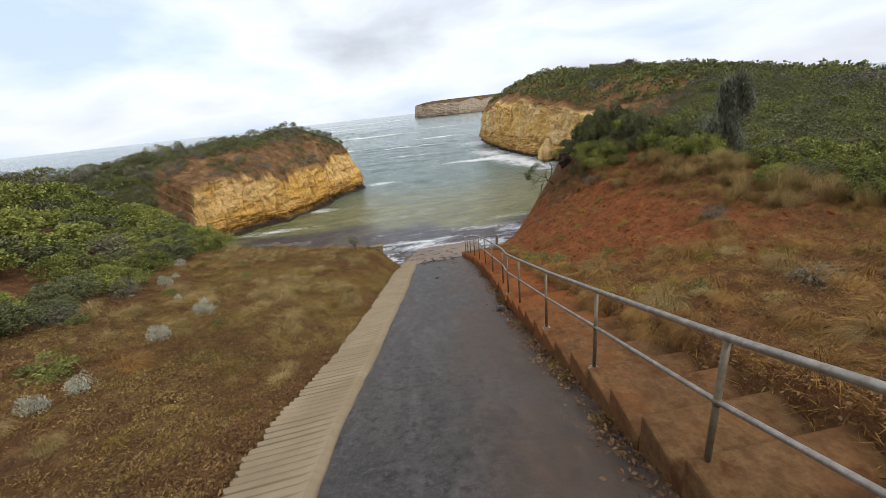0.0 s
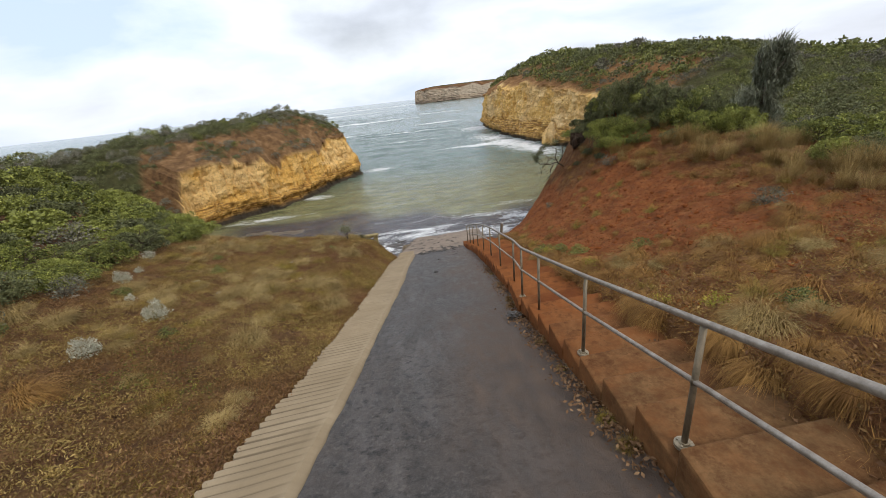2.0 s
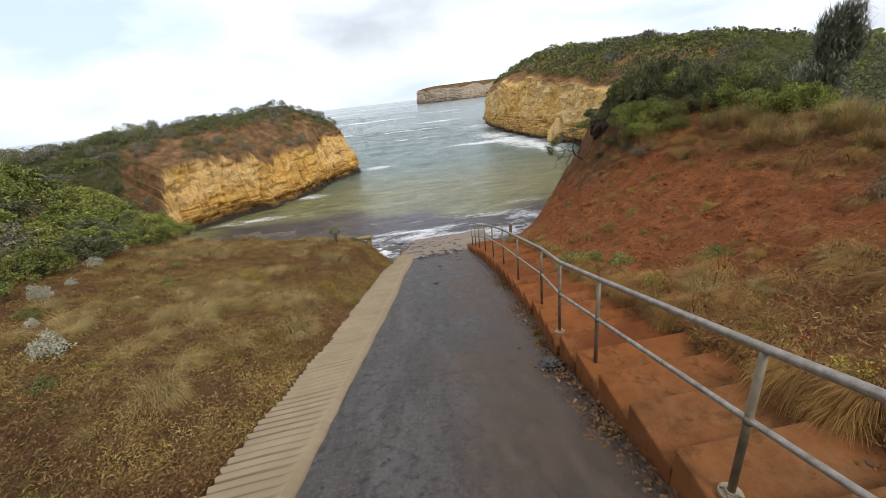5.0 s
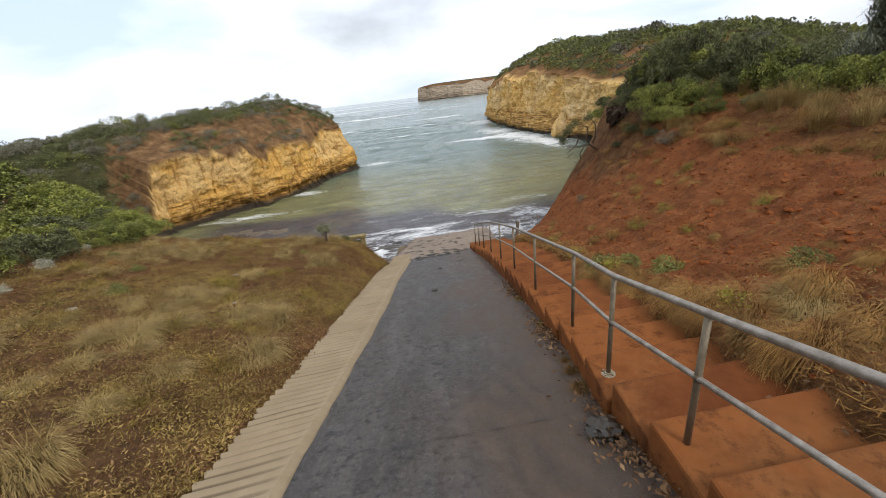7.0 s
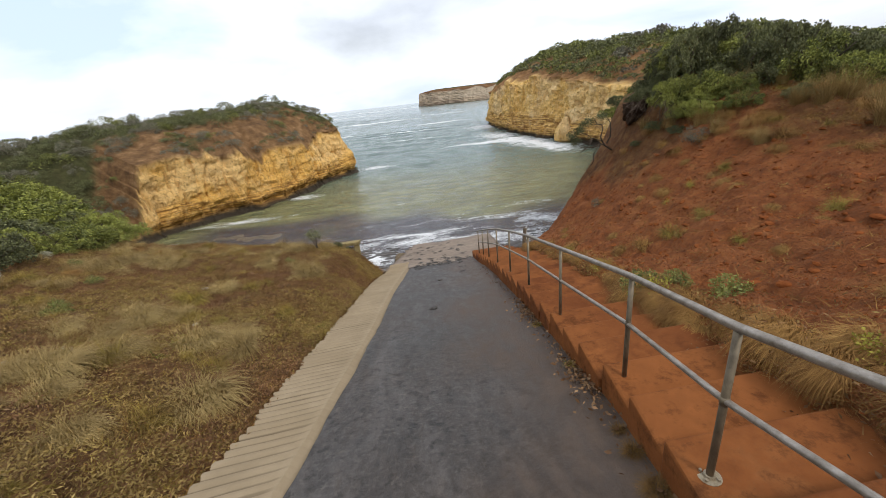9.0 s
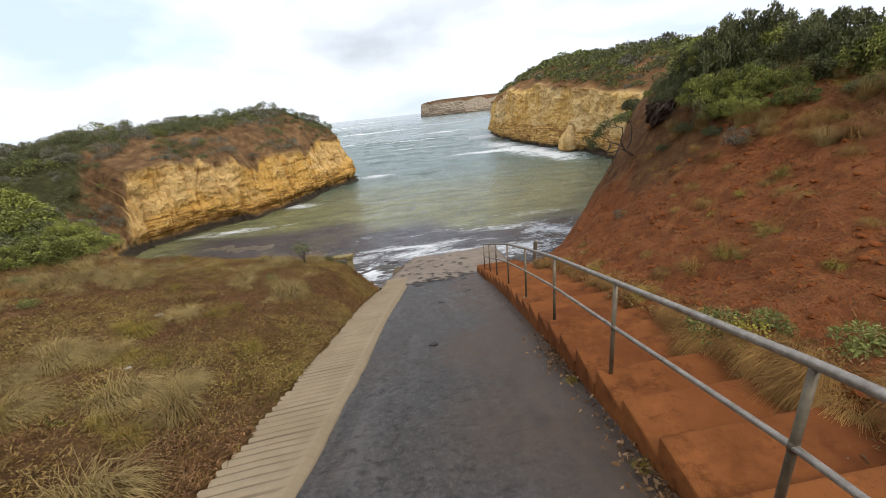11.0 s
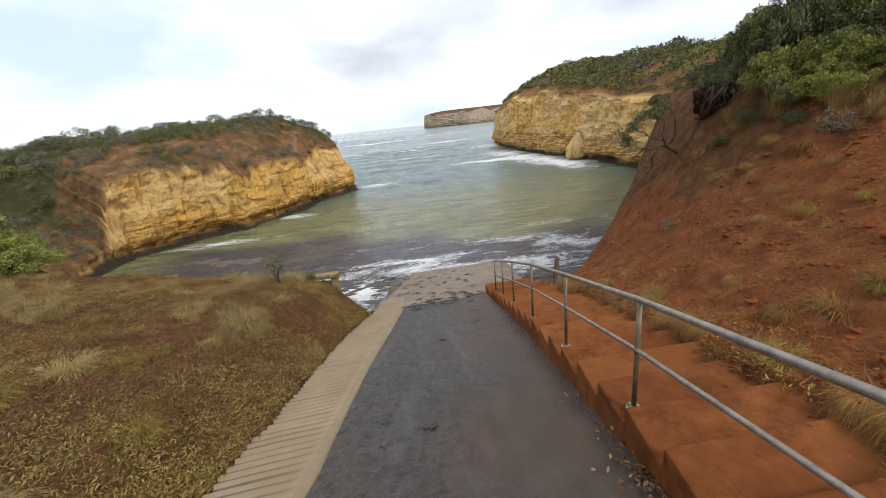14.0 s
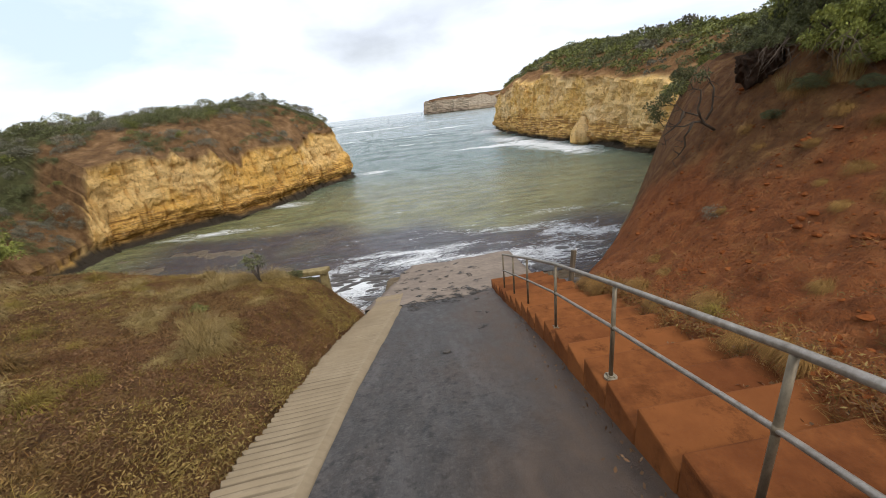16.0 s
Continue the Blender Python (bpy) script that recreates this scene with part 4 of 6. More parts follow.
def plant(kinds, x, y, z, scale, squash=1.0, turn=None, tilt=0.0):
    """Puts one of the kinds at a place: the first time the model itself, then copies."""
    ob = kinds[int(RNG.integers(len(kinds)))]
    a = RNG.uniform(0, 2 * math.pi) if turn is None else turn
    m = Matrix.Translation((x, y, z)) @ Euler((tilt * math.cos(a), tilt * math.sin(a), a)).to_matrix().to_4x4() @ Matrix.Diagonal((scale, scale, scale * squash, 1))
    if ob.name not in USED:
        USED[ob.name] = True
        ob.matrix_basis = m
        return ob
    c = ob.copy()
    scene.collection.objects.link(c)
    for ch in ob.children:
        k = ch.copy()
        scene.collection.objects.link(k)
        k.parent = c
    c.matrix_basis = m
    return c


GREEN_N = bush_kind("coastal_shrub", "dense rounded green coastal shrub with bright leaf tips", "shrub", LEAF_G, "coastal shrubs", 4, leaf=0.05, lobes=50, per=160, loose=-0.1, aspect=0.5, lobe=(0.11, 0.2))
DARK_N = bush_kind("dark_shrub", "dark green wind-pruned coastal shrub", "shrub", LEAF_D, "dark shrubs", 3, leaf=0.05, lobes=44, per=150, height=0.75, loose=0.0, aspect=0.5, lobe=(0.11, 0.2))
GREEN = bush_kind("coastal_shrub", "dense rounded green coastal shrub with bright leaf tips", "shrub", LEAF_G, "coastal shrubs", 4, leaf=0.1, lobes=26, per=120, loose=-0.05, aspect=0.55)
DARK = bush_kind("dark_shrub", "dark green wind-pruned coastal shrub", "shrub", LEAF_D, "dark shrubs", 3, leaf=0.1, lobes=24, per=110, height=0.7, aspect=0.55)
SILVER = bush_kind("silver_shrub", "silver-grey leaved coastal shrub with bare stems", "shrub", LEAF_S, "silver shrubs", 3, leaf=0.085, lobes=20, per=46, loose=0.5, trunk=dict(n=9, r=0.022, mat=DEADWOOD))
CUSHION = bush_kind("cushion_bush", "small pale cushion bush on dry ground", "bush", LEAF_W, "cushion bushes", 2, leaf=0.11, lobes=30, per=34, height=0.95, loose=0.05, trunk=dict(n=4, r=0.02, spread=0.3, h=0.4))
TUFT = bush_kind("green_tuft", "small fresh green leafy herb", "herb", LEAF_O, "green herbs", 2, leaf=0.15, lobes=14, per=60, height=0.95, aspect=0.3, trunk=dict(n=3, r=0.015, spread=0.3, h=0.3))
GOLD = bush_kind("yellow_daisy", "low herb with small yellow flowers", "herb", YELLOW, "yellow herbs", 1, leaf=0.11, lobes=14, per=22, height=0.8, aspect=0.8, trunk=dict(n=5, r=0.012, spread=0.5, h=0.5))


def blades(base, direction, length, width, bend, seg=3):
    """Drooping grass blades as strips of seg quads."""
    n = len(base)
    side = unit(np.cross(direction, np.array([0, 0, 1.0])) + 1e-3 * RNG.normal(size=(n, 3)))
    out = []
    prev = base
    d = direction.copy()
    w0 = width
    for k in range(seg):
        nxt = prev + d * (length / seg)[:, None]
        w1 = width * (1 - (k + 1) / seg) * 0.9 + 0.0008
        out.append(np.stack([prev - side * w0[:, None], prev + side * w0[:, None], nxt + side * w1[:, None], nxt - side * w1[:, None]], 1))
        prev, w0 = nxt, w1
        d = unit(d + np.array([0, 0, -1.0]) * bend[:, None] / seg)
    return out


def tussock_mesh(name, mat, n=260, L=0.7, bend=1.6, lean=(0, 0), width=0.007, rad=0.15, up=(0.5, 1.2)):
    r = rad * np.sqrt(RNG.uniform(0, 1, n))
    a = RNG.uniform(0, 2 * math.pi, n)
    base = np.stack([r * np.cos(a), r * np.sin(a), np.full(n, -0.03)], 1)
    d = unit(np.stack([np.cos(a) * RNG.uniform(0.0, 0.9, n) + lean[0] + 0.25 * RNG.normal(size=n), np.sin(a) * RNG.uniform(0.0, 0.9, n) + lean[1] + 0.25 * RNG.normal(size=n), RNG.uniform(*up, n)], 1))
    SEG = 3
    segs = blades(base, d, L * RNG.uniform(0.55, 1.15, n), np.full(n, width), bend * RNG.uniform(0.5, 1.4, n), SEG)
    # welded strips, so that each blade is one island
    verts, faces = [], []
    for i in range(n):
        o = len(verts)
        verts += [segs[0][i][0], segs[0][i][1]]
        for k in range(SEG):
            verts += [segs[k][i][3], segs[k][i][2]]
            faces.append((o + 2 * k, o + 2 * k + 1, o + 2 * k + 3, o + 2 * k + 2))
    return mesh_of(name, verts, faces, mat, smooth=True)


def tussock_kind(name, label, mat, group, count, **kw):
    out = []
    for k in range(count):
        ob = new(name, tussock_mesh(name, mat, **kw))
        tagged(ob, label, "grass tussock", group)
        out.append(ob)
    return out


TUSSOCK = tussock_kind("tussock", "drooping clump of dry straw-coloured tussock grass", STRAW, "dry tussocks", 3, n=650, L=0.8, bend=3.6, width=0.0032, lean=(-0.4, -0.25))
SPIKY = tussock_kind("olive_tussock", "olive and straw coloured bunch of fine grass", OLIVE, "olive tussocks", 4, n=600, L=0.42, bend=3.2, width=0.0028, rad=0.18, up=(0.9, 1.6))


HANGING = tussock_kind("hanging_tussock", "golden straw tussock drooping from the bank's foot", STRAW, "hanging tussocks", 3, n=650, L=0.72, bend=4.4, width=0.0032, lean=(-0.85, -0.1))
TAN = tussock_kind("tan_tussock", "low fuzzy mound of tan dry grass", HAY, "tan tussocks", 3, n=1300, L=0.46, bend=3.7, width=0.0026, rad=0.22, up=(1.1, 1.9), lean=(-0.35, -0.1))


TALL = tussock_kind("tall_tussock", "upright clump of tall pale dry grass on the bank's crest", HAY, "tall tussocks", 3, n=420, L=0.7, bend=1.3, width=0.003, rad=0.2, up=(1.4, 2.6), lean=(0.25, 0))


# left slope
for (x, y, r, k) in [(-5.49, 11.74, 0.30, 0), (-7.96, 14.6, 0.28, 0), (-9.26, 18.0, 0.26, 0), (-5.55, 9.9, 0.27, 0), (-5.43, 7.85, 0.22, 0), (-5.46, 7.1, 0.22, 0),
                     (-6.7, 12.9, 0.14, 0), (-8.3, 15.9, 0.16, 0), (-9.9, 20.3, 0.2, 0), (-8.8, 12.0, 0.2, 0), (-4.6, 13.9, 0.1, 0)]:
    plant(CUSHION, x, y, ground_z(x, y) - 0.03, r * 0.95, 1.45)
for (x, y, r) in [(-5.9, 15.5, 0.26), (-6.3, 8.4, 0.42), (-4.7, 10.6, 0.18), (-7.2, 13.4, 0.22), (-3.4, 20.5, 0.2), (-7.6, 10.8, 0.24), (-6.8, 17.6, 0.2), (-8.6, 19.5, 0.2)]:
    plant(TUFT, x, y, ground_z(x, y) - 0.02, r)
for (x, y, s) in [(-5.3, 8.6, 0.8), (-5.6, 8.9, 0.65), (-4.4, 9.3, 0.4), (-5.9, 10.9, 0.5), (-6.1, 12.4, 0.5), (-4.9, 14.4, 0.55), (-6.6, 16.0, 0.6), (-7.2, 17.0, 0.6), (-7.9, 18.4, 0.7), (-5.8, 17.8, 0.55),
                  (-4.4, 16.4, 0.6), (-3.6, 15.2, 0.6), (-5.1, 19.2, 0.6), (-6.4, 20.4, 0.6), (-7.5, 21.2, 0.65), (-8.6, 22.0, 0.7), (-3.3, 17.2, 0.5), (-4.1, 18.6, 0.5), (-3.0, 19.4, 0.5), (-4.0, 21.2, 0.5), (-5.4, 22.0, 0.5),
                  (-2.9, 13.6, 0.45), (-3.1, 11.2, 0.4), (-7.0, 9.4, 0.6), (-8.3, 17.2, 0.5), (-2.5, 21.6, 0.45), (-6.9, 22.8, 0.5), (-2.4, 16.0, 0.4), (-9.3, 21.0, 0.6), (-4.6, 12.6, 0.35), (-3.7, 8.2, 0.4)]:
    plant(SPIKY if s < 0.62 else TUSSOCK, x, y, ground_z(x, y) - 0.02, s * (1.15 if s < 0.62 else 0.9))
for i in range(200):
    x, y = RNG.uniform(-11, -1.8), RNG.uniform(4, 23.2)
    if x < slab_x(y) - 0.55 and rolling(x, y, 0.3, 57) > -0.15:
        plant(SPIKY if RNG.uniform() < 0.4 else TAN, x, y, ground_z(x, y) - 0.02, RNG.uniform(0.45, 0.95) * (0.7 if y < 12 else 1.1))

for i in range(80):
    x, y = RNG.uniform(-9.5, -2.2), RNG.uniform(9.5, 23.0)
    if x < slab_x(y) - 0.7 and rolling(x, y, 0.35, 58) > -0.2:
        plant(TAN, x, y, ground_z(x, y) - 0.02, RNG.uniform(0.6, 1.25), RNG.uniform(0.8, 1.2))

# left thicket
spots = []


def free(x, y, r):
    if any((x - a) ** 2 + (y - b) ** 2 < (r + c) ** 2 * 0.42 for a, b, c in spots):
        return False
    spots.append((x, y, r))
    return True


for (x, y, s) in [(-8.2, 13.2, 0.5), (-8.0, 10.9, 0.45)]:
    spots.append((x, y, s))
    plant(SILVER, x, y, ground_z(x, y), s)
for i in range(2200):
    x, y = RNG.uniform(-34, -7.6), RNG.uniform(6, 36)
    lim = float(np.interp(y, [6, 10, 12, 15, 17, 20, 24, 28, 36], [-7.6, -8.1, -8.6, -8.9, -9.5, -9.8, -10.4, -13.2, -17]))
    if x > lim or y > 23.3 + 0.75 * max(0, -x - 9):
        continue
    far = max(0, -x - 14) * 0.03
    s = RNG.uniform(0.8, 1.4) + far
    if free(x, y, s):
        k = RNG.uniform()
        near = x > -12
        plant((GREEN_N if near else GREEN) if k < 0.72 else ((DARK_N if near else DARK) if k < 0.95 else SILVER), x, y, ground_z(x, y) - 0.05, s, RNG.uniform(0.8, 1.05))

# last five: dark bushes whose leaf colour also stands in for shaded thicket sides
for (x, y, s, k) in [(-10.6, 21.2, 0.8, 0), (-11.3, 22.6, 0.9, 1), (-12.0, 23.9, 0.9, 0), (-10.4, 19.6, 0.7, 1), (-12.9, 25.0, 1.0, 1), (-13.8, 26.2, 1.0, 0), (-11.6, 21.4, 0.9, 0), (-12.6, 22.8, 1.0, 1), (-14.6, 27.4, 1.1, 1), (-13.4, 24.2, 1.0, 0), (-10.2, 22.3, 0.45, 2), (-11.0, 23.9, 0.5, 2), (-8.5, 9.0, 0.8, 1), (-8.8, 10.1, 0.9, 1), (-8.5, 11.2, 0.75, 1), (-9.2, 12.3, 0.9, 1), (-9.1, 8.2, 0.9, 1)]:
    plant((GREEN_N, DARK_N, SILVER)[k], x, y, ground_z(x, y) - 0.06, s, RNG.uniform(0.8, 1.05))

# right bank: straw at its foot, shrubs along its top
for (x, y, s) in [(4.9, 8.8, 0.9), (3.7, 9.4, 0.7), (2.75, 7.6, 0.6), (3.3, 9.5, 0.9), (3.0, 9.6, 0.55), (3.15, 10.8, 0.6), (3.35, 13.0, 0.75), (3.5, 13.4, 0.65), (3.6, 12.4, 0.7), (4.3, 17.4, 0.6), (3.72, 15.9, 0.4),
                  (3.1, 11.5, 0.5), (2.8, 8.6, 0.5), (2.5, 6.4, 0.6), (2.9, 6.0, 0.7), (3.4, 7.0, 0.8), (4.0, 7.6, 0.8), (5.6, 9.9, 0.9), (4.6, 6.2, 0.8), (5.5, 7.6, 0.9), (6.4, 9.0, 0.9), (3.75, 18.4, 0.45), (4.0, 19.2, 0.5), (3.5, 14.4, 0.5),
                  (3.1, 12.2, 0.5), (7.4, 11.0, 0.8), (8.4, 12.3, 0.9), (8.9, 13.6, 0.8), (6.9, 17.3, 0.7), (7.2, 18.1, 0.7), (7.6, 16.6, 0.8), (8.3, 15.9, 0.8), (5.2, 5.0, 0.8), (3.6, 5.2, 0.7), (2.4, 5.2, 0.5), (3.1, 4.6, 0.7), (4.4, 4.2, 0.8)]:
    plant(TUSSOCK, x, y, ground_z(x, y) - 0.03, s * RNG.uniform(0.55, 0.8), turn=RNG.uniform(-0.8, 0.8))
for k in range(46):
    y = 5.6 + 0.33 * k + RNG.uniform(-0.2, 0.2)
    x = path_x(y) + RNG.uniform(0.15, 0.7)
    if rolling(0, y, 0.7, 81) > (-0.02 if y < 13.8 else 0.2):
        plant(HANGING, x, y, ground_z(x, y) + 0.02, RNG.uniform(0.4, 0.7), turn=RNG.uniform(-0.5, 0.5))
for (y, d, s) in [(11.8, 0.2, 0.7), (12.1, 0.3, 0.85), (12.4, 0.22, 0.8), (12.7, 0.32, 0.9), (13.0, 0.22, 0.8), (13.35, 0.3, 0.8), (13.7, 0.25, 0.65), (10.5, 0.25, 0.75), (10.85, 0.3, 0.8), (9.6, 0.3, 0.7), (15.7, 0.35, 0.55), (15.95, 0.4, 0.6), (16.3, 0.3, 0.5), (17.3, 0.8, 0.9), (17.5, 0.9, 0.85), (17.9, 0.3, 0.45)]:
    plant(HANGING, path_x(y) + d + 0.06, y, ground_z(path_x(y) + d + 0.06, y) + 0.03, s * 0.72, turn=RNG.uniform(-0.4, 0.4))
for i in range(260):
    x, y = RNG.uniform(2.6, 12), RNG.uniform(2, 19)
    d = x - path_x(y)
    if d > 0.2 and (y < 9.5 + RNG.uniform(-1, 1) or d > 5.0 or RNG.uniform() < 0.25):
        plant(SPIKY if RNG.uniform() < 0.5 else TUSSOCK, x, y, ground_z(x, y) - 0.03, RNG.uniform(0.35, 0.8), tilt=0.2)
for (x, y, s) in [(4.1, 12.3, 0.26), (3.5, 13.1, 0.28), (3.9, 12.9, 0.2), (4.9, 11.0, 0.22), (3.9, 6.9, 0.22)]:
    plant(TUFT, x, y, ground_z(x, y) - 0.02, s)
for i in range(75):
    y = RNG.uniform(4.5, 10.5)
    x = path_x(y) + 0.4 + 5.2 * RNG.uniform()
    if rolling(x, y, 0.6, 112) > -0.15:
        plant(HANGING if RNG.uniform() < 0.6 else TAN, x, y, ground_z(x, y) - 0.01, RNG.uniform(0.45, 0.95), turn=RNG.uniform(-0.7, 0.5))
for i in range(22):
    y = RNG.uniform(10.5, 20)
    x = path_x(y) + 0.8 + 5.0 * RNG.uniform()
    plant(HANGING, x, y, ground_z(x, y) - 0.01, RNG.uniform(0.25, 0.5), turn=RNG.uniform(-0.7, 0.5))
for (x, y, s) in [(2.9, 7.7, 0.2), (3.2, 7.2, 0.18), (3.4, 10.4, 0.22), (3.5, 12.7, 0.25)]:
    plant(GOLD, x, y, ground_z(x, y) - 0.02, s)
for (x, y, s) in [(7.6, 10.9, 0.42), (5.1, 6.3, 0.35), (8.2, 18.2, 0.4), (6.4, 19.6, 0.25)]:
    spots.append((x, y, s))
    plant(SILVER, x, y, ground_z(x, y) - 0.02, s)
for i in range(1000):
    x, y = RNG.uniform(6.2, 21), RNG.uniform(0, 29)
    d = x - path_x(y)
    lim = float(np.interp(y, [-4, 8, 14, 17, 18.5, 21, 23], [6.5, 7.2, 8.4, 8.2, 6.9, 5.6, 5.4]))
    if d < lim or y > coast_y(x) - 0.1 or (abs(x - 13.8) < 0.9 and abs(y - 17.5) < 0.9):
        continue
    s = RNG.uniform(0.5, 0.95) if x > 12 or y < 16 else RNG.uniform(0.7, 1.2)
    if free(x, y, s):
        k = RNG.uniform()
        near = x < 12.5
        plant((GREEN_N if near else GREEN) if k < 0.58 else ((DARK_N if near else DARK) if k < 0.95 else SILVER), x, y, ground_z(x, y) - 0.06, s, RNG.uniform(0.8, 1.15))
for (x, y, s) in [(9.6, 21.2, 0.8), (10.1, 21.8, 1.0), (11.2, 22.4, 1.2), (10.6, 19.8, 1.0), (12.0, 21.4, 1.2), (11.1, 20.8, 1.2), (10.7, 21.6, 1.1), (12.4, 23.0, 1.1)]:
    plant(GREEN_N if s < 1.15 else DARK_N, x, y, ground_z(x, y) - 0.1, s, RNG.uniform(1.35, 1.7))
for (x, y, s) in [(10.6, 12.0, 0.75), (11.6, 13.2, 0.85), (12.4, 11.6, 0.9), (11.2, 10.2, 0.7), (13.2, 13.4, 0.9), (12.9, 9.4, 0.9), (10.0, 9.0, 0.55), (10.9, 14.3, 0.5), (13.9, 11.3, 1.0)]:
    plant(GREEN_N, x, y, ground_z(x, y) - 0.05, s, RNG.uniform(0.9, 1.15))
for (x, y, s) in [(10.9, 16.6, 0.75), (11.5, 15.9, 0.9), (11.2, 17.3, 0.9), (12.0, 16.9, 1.0)]:
    plant(GREEN_N, x, y, ground_z(x, y) - 0.05, s, RNG.uniform(1.25, 1.5))
for (x, y, s, q) in [(10.9, 17.8, 1.0, 1.4), (11.7, 18.7, 1.1, 1.5), (11.0, 20.0, 1.1, 1.75), (11.9, 20.3, 1.1, 1.75), (10.4, 19.0, 0.8, 1.6), (12.6, 18.2, 1.0, 1.7), (9.8, 20.6, 0.95, 1.9), (10.5, 20.2, 1.0, 2.0), (9.5, 21.3, 0.8, 1.8), (10.9, 18.5, 1.0, 1.9), (11.7, 17.7, 1.0, 1.8), (8.9, 20.0, 0.8, 1.5), (9.3, 19.4, 0.8, 1.45), (8.75, 19.0, 0.55, 1.2), (9.6, 18.6, 0.55, 1.2)]:
    plant(GREEN_N if q < 1.55 else DARK_N, x, y, ground_z(x, y) - 0.08, s, q)
for (x, y, s, q) in [(8.55, 21.5, 0.42, 0.9), (8.75, 21.1, 0.5, 1.2), (9.05, 21.6, 0.55, 1.3), (8.85, 20.5, 0.45, 1.1), (9.2, 20.9, 0.6, 1.3)]:
    plant(DARK_N, x, y, max(ground_z(x, y), 6.75) - 0.1, s, q)
for (x, y, s, q) in [(8.9, 18.7, 0.55, 1.0), (8.7, 19.4, 0.5, 1.0), (8.4, 20.0, 0.42, 0.9), (9.3, 18.0, 0.5, 1.1), (8.3, 19.0, 0.34, 0.9), (9.2, 19.2, 0.6, 1.2), (8.0, 20.3, 0.26, 0.9)]:
    plant(GREEN_N if q > 0.95 else DARK_N, x, y, ground_z(x, y) - 0.06, s, q)
for i in range(60):
    y = RNG.uniform(9, 20.5)
    x = path_x(y) + float(np.interp(y, [9, 13, 16, 18, 20.5], [6.6, 7.0, 6.6, 5.9, 5.2])) + RNG.normal() * 0.5
    plant(TALL, x, y, ground_z(x, y) - 0.03, RNG.uniform(0.5, 1.0))
for (x, y, s) in [(8.3, 20.2, 0.6), (8.6, 19.7, 0.7), (8.1, 19.2, 0.6), (8.8, 18.8, 0.8), (9.1, 18.2, 0.8), (8.4, 18.0, 0.5), (9.0, 17.3, 0.8), (8.7, 16.8, 0.7), (9.3, 16.3, 0.8), (7.9, 20.7, 0.5), (7.6, 20.1, 0.4), (9.2, 15.4, 0.7)]:
    plant(TUSSOCK, x, y, ground_z(x, y) - 0.03, s * 0.8, turn=RNG.uniform(-0.8, 0.8))
for (x, y, s) in [(10.4, 18.4, 0.8), (11.2, 19.6, 1.0), (10.2, 17.2, 0.6), (9.5, 20.2, 0.6), (9.2, 21.0, 0.5), (11.0, 17.0, 0.8)]:
    plant(DARK_N, x, y, ground_z(x, y) - 0.1, s, 0.95)


for (y, s) in [(5.9, 0.3), (6.3, 0.26), (8.25, 0.24), (10.15, 0.34), (10.5, 0.28), (10.75, 0.2), (11.9, 0.2), (13.3, 0.22), (4.9, 0.3), (7.4, 0.2)]:
    x = kerb_x(y) - 0.07
    plant(SPIKY, x, y, road_z(y) + edge_rise(x, y) - 0.01, s)


# ---- scrub on the headlands ----
def bush_quads(x, y, z, s, squash, lobes, per, leaf):
    parts = []
    for d in dome(lobes):
        c = np.array([d[0] * 0.75, d[1] * 0.75, 0.1 + d[2] * 0.62 * squash])
        o = unit(RNG.normal(size=(per, 3)) + np.array([0, 0, 0.6]) + 0.5 * d)
        p = c + o * 0.36 * RNG.uniform(0.05, 1.0, (per, 1)) ** 0.4
        parts.append(leaves(p, o, leaf, 0.62))
    return np.concatenate(parts) * s + np.array([x, y, z])


def scrub_on(name, label, sampler, zones, mats, seed):
    """Uncountable low scrub: one joined mesh for each leaf colour."""
    place, n, u = sampler
    rng = np.random.default_rng(seed)
    got, bins = [], [[], [], []]
    for (i_lo, i_hi, w_lo, w_hi, tries, size, keep) in zones:
        for t in range(tries):
            i = min(n - 1, int(np.searchsorted(u, u[-1] * rng.uniform(i_lo, i_hi))))
            w = rng.uniform(w_lo, w_hi)
            x, y, z = place(i, w)
            if w < 1.55 and rolling(x, y, 0.3, seed) < keep:
                continue
            s = rng.uniform(*size) * (0.8 if w < 1.4 else 1.0)
            if any((x - a) ** 2 + (y - b) ** 2 < (s + c) ** 2 * (0.2 if x < -15.5 and y < 50 else 0.36 if x < 0 else 0.27) for a, b, c in got):
                continue
            got.append((x, y, s))
            kk = rng.uniform()
            bins[0 if kk < 0.52 else (1 if kk < 0.93 else 2)].append(bush_quads(x, y, z - 0.1 - 0.16 * s, s, rng.uniform(0.5, 0.9), *((14, 75, 0.08) if y < 46 and x > 0 else (12, 95, 0.085) if x < 0 and i_lo > 0.29 else (11, 40, 0.13) if x < 0 else (10, 32, 0.17) if y < 75 else (9, 16, 0.26))))
    for k in range(3):
        ob = new(name, quads_mesh(name, np.concatenate(bins[k]), mats[k]))
        tagged(ob, label, "scrub", kind="stuff")


